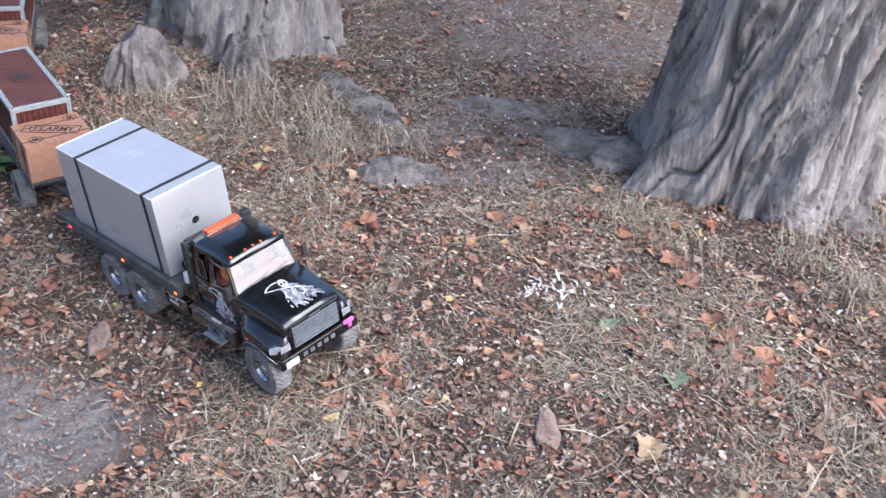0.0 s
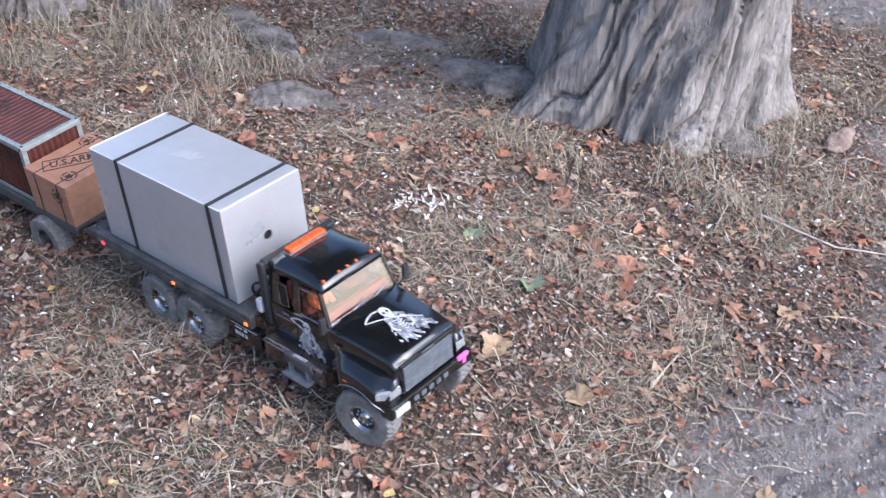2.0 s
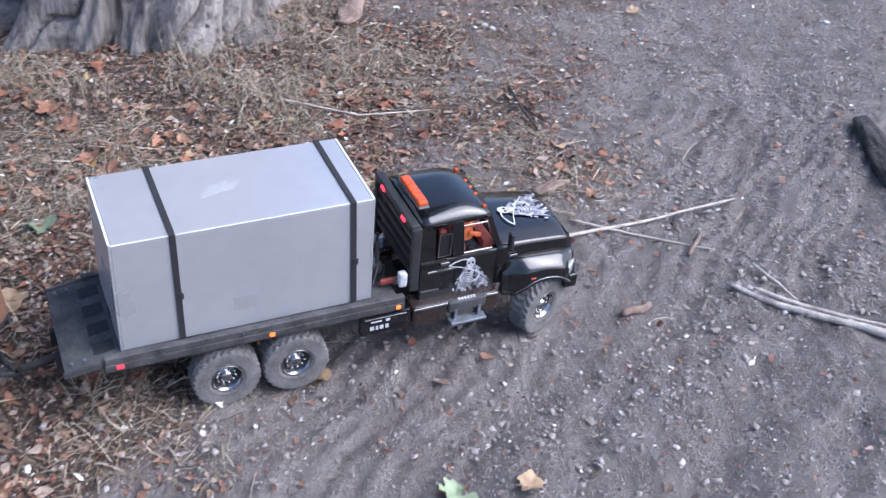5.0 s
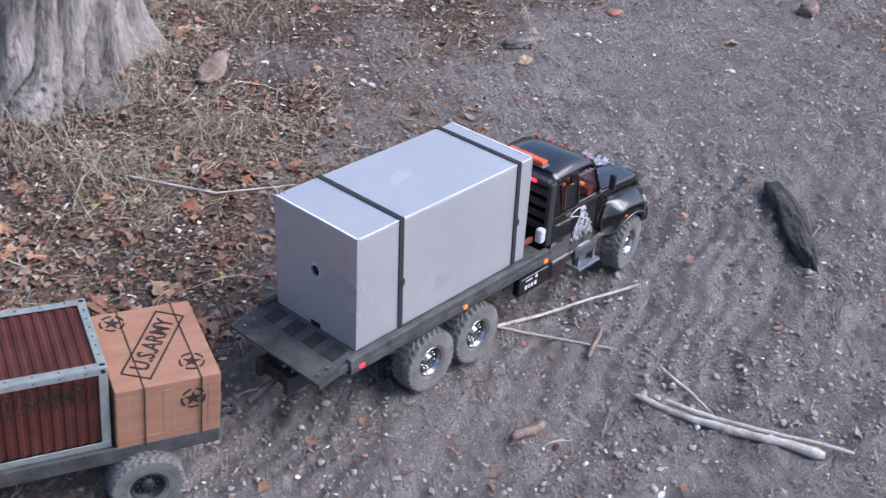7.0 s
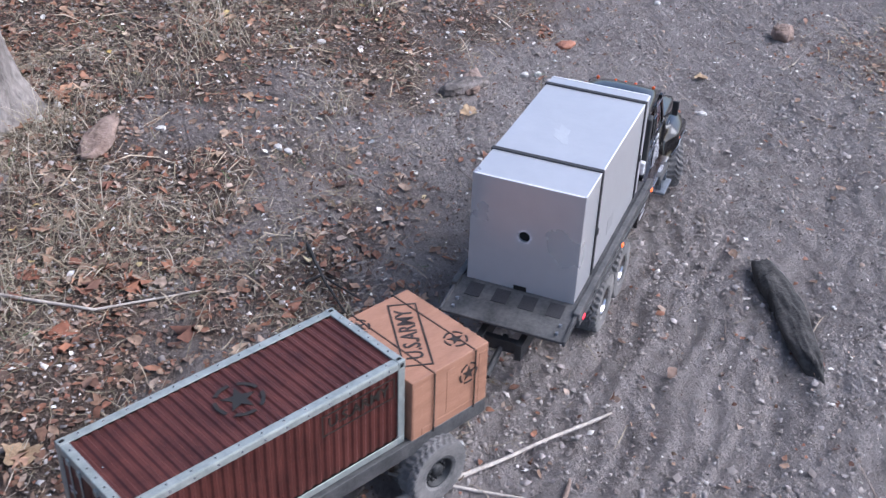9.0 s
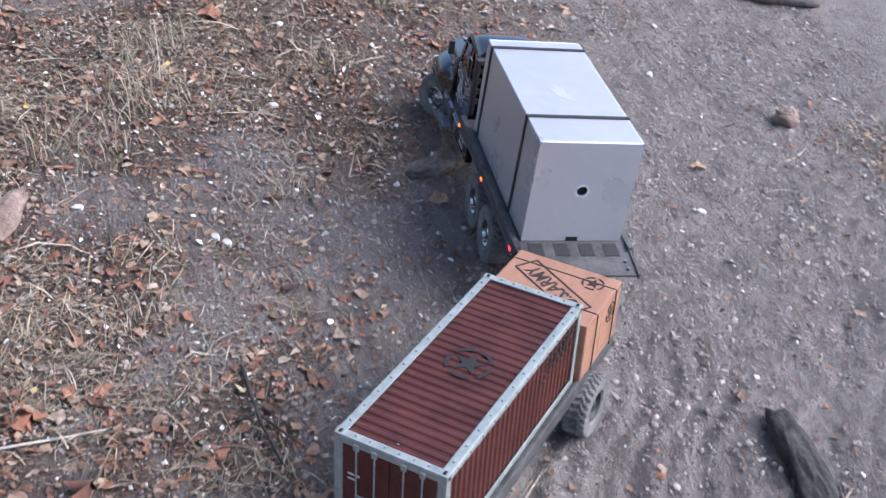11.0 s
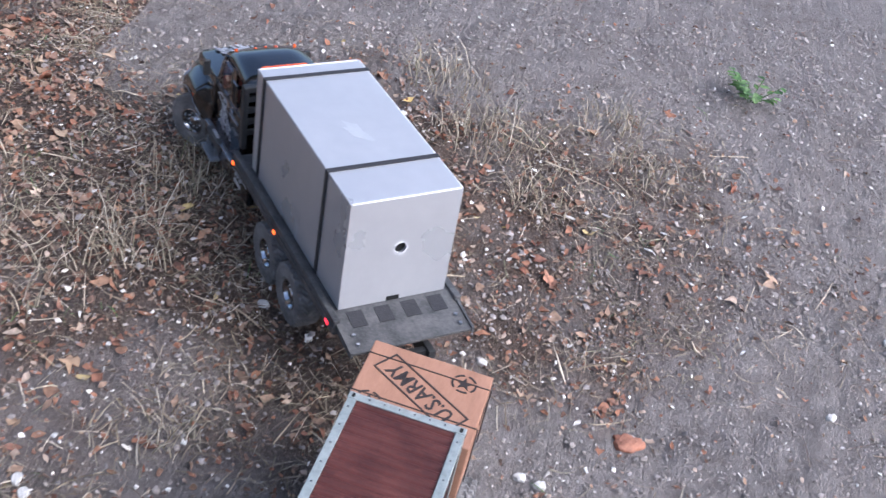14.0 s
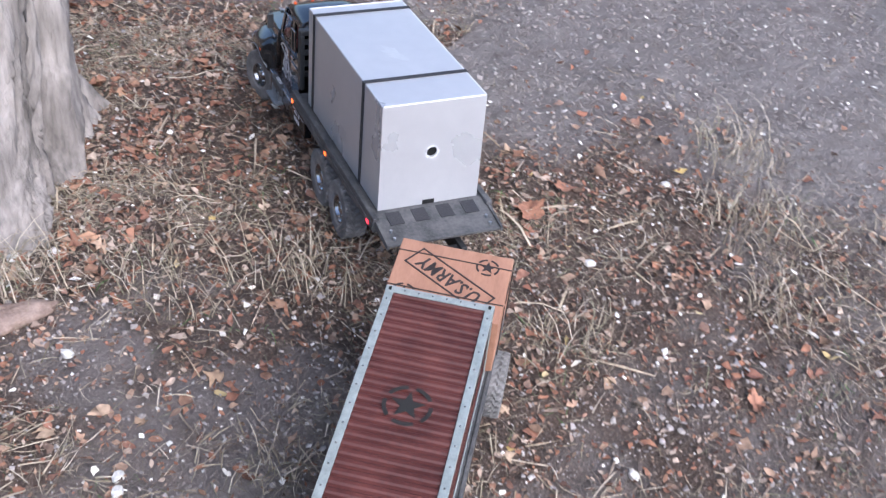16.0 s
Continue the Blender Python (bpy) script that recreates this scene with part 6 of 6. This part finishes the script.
stick([(1.12, 1.87, 0.018), (1.15, 1.78, 0.012), (1.165, 1.73, 0.012)], 0.0042, M_STICK, "side shoot of a dry grey branch")
stick([(0.79, 1.735, 0.008), (0.86, 1.765, 0.008)], 0.009, M_CHUNK, "short broken brown stick on the path", r2=0.008)
stick([(1.0, 1.93, 0.006), (1.06, 2.02, 0.006)], 0.006, M_CHUNK, "short brown stick on the path")
stick([(2.42, 4.58, 0.03), (2.57, 4.48, 0.02), (2.7, 4.39, 0.02), (2.95, 4.3, 0.02)], 0.022, M_ROOT, "crooked dark branch lying across the path", "branch", r2=0.026)
stick([(0.78, 2.78, 0.01), (0.785, 2.66, 0.02), (0.81, 2.54, 0.012)], 0.0042, M_CHAR, "dark broken twig on the soil")
stick([(0.75, 2.65, 0.012), (0.785, 2.66, 0.02), (0.85, 2.58, 0.01)], 0.0036, M_CHAR, "dark broken twig on the soil")
stick([(0.15, 2.72, 0.008), (0.35, 2.63, 0.01), (0.55, 2.66, 0.008)], 0.0035, M_STICK, "long thin pale straw stalk on the litter")
slab(1.64, 2.31, 0.36, 0.062, 0.05, -104, M_CHAR, "charred black piece of log lying on the soil", "charred_log")
slab(0.39, 3.27, 0.19, 0.066, 0.024, 68, M_CHUNK, "flat pinkish-brown piece of bark on the litter", "bark_piece")
slab(1.36, 3.46, 0.14, 0.055, 0.026, 65, M_CHUNK, "brown chunk of bark on the path", "bark_piece")
slab(0.77, 2.26, 0.1, 0.038, 0.018, 25, M_CHUNK, "small brown wood chunk on the path", "bark_piece")
slab(1.72, 3.67, 0.06, 0.04, 0.016, 20, mat("rust_curl", (0.3, 0.13, 0.08), 0.7, vary=0.3, scale=40), "curled rust-brown leaf on the soil", "dead_leaf")
slab(2.4, 3.6, 0.07, 0.06, 0.05, 20, M_CHUNK, "small round brown stone on the path", "stone")
slab(-0.62, 1.85, 0.13, 0.05, 0.018, 105, M_CHUNK, "dark strip of bark in the litter", "bark_piece")
slab(-1.75, 1.93, 0.12, 0.05, 0.035, 110, M_CHUNK, "brown strip of bark beside the track", "bark_piece")
litter()
tufts()

# ---- the vehicles ----
the_truck, truck_wheels = truck()
the_doll = doll()
the_box = cargo_box()
the_trailer, trailer_wheels = trailer("black flatbed toy trailer loaded with crate and container")
the_crate = crate()
the_container = container()
back_trailer, back_wheels = trailer("second black toy trailer towed behind the first")
back_crate = copy_thing(the_crate, Matrix.Identity(4))
back_container = copy_thing(the_container, Matrix.Identity(4))


def path_of(rows, step=0.2):
    """Positions and headings at even steps."""
    a = np.array(rows, float)
    ts = np.arange(0, 16.0 + 1e-6, step)
    return ts, np.stack([np.interp(ts, a[:, 0], a[:, k]) for k in range(1, 7)], 1)


def rolling(wheels, rows, radius, lead=None):
    ts, p = path_of(rows)
    turn = np.gradient(p[:, 3], ts)
    for hub, x, y, z in wheels:
        h = np.radians(p[:, 3])
        px = p[:, 0] + x * np.cos(h) - y * np.sin(h)
        py = p[:, 1] + x * np.sin(h) + y * np.cos(h)
        d = np.concatenate([[0], np.cumsum(np.diff(px) * np.cos(h[1:]) + np.diff(py) * np.sin(h[1:]))])
        speed = np.maximum(np.gradient(d, ts), 0.08)
        steer = np.clip(np.degrees(np.arctan(np.radians(turn) * lead / speed)), -28, 28) if lead and x > 0.6 else 0 * d
        walk(hub, [(float(t), pose(x, y, z, 0, math.degrees(a / radius), float(s))) for t, a, s in zip(ts, d, steer)])


def towed(rows, back, length, yaw):
    """A second trailer that follows the tow eye of the first."""
    ts, p = path_of(rows, 0.1)
    out, a = [], None
    for t, q in zip(ts, p):
        m = craft(*q)
        eye_point = m @ Vector((back, 0, 0))
        if a is None:
            a = Vector((eye_point.x - length * math.cos(radians(yaw)), eye_point.y - length * math.sin(radians(yaw))))
        d = Vector((eye_point.x, eye_point.y)) - a
        a = Vector((eye_point.x, eye_point.y)) - d.normalized() * length
        h = math.degrees(math.atan2(d.y, d.x))
        za, zb = up_at(eye_point.x - 0.2 * math.cos(radians(h)), eye_point.y - 0.2 * math.sin(radians(h))), up_at(a.x, a.y)
        out.append((float(t), eye_point.x, eye_point.y, 0.073 + za + (za - zb) * 0.4, h, math.degrees(math.atan2(za - zb, length - 0.2)), 0.0))
    return out[::3] + ([out[-1]] if (len(out) - 1) % 3 else [])


def motions():
    for ob, rows in ((the_truck, TRUCK), (the_doll, TRUCK), (the_box, TRUCK), (the_trailer, TRAILER), (the_crate, TRAILER), (the_container, TRAILER)):
        walk(ob, [(r[0], craft(*r[1:])) for r in rows])
    rolling(truck_wheels, TRUCK, RW, 0.55)
    rolling(trailer_wheels, TRAILER, 0.057)
    last = towed(TRAILER, -0.83, 0.45, -60)
    for ob in (back_trailer, back_crate, back_container):
        walk(ob, [(r[0], craft(*r[1:])) for r in last])
    rolling(back_wheels, last, 0.057)


motions()
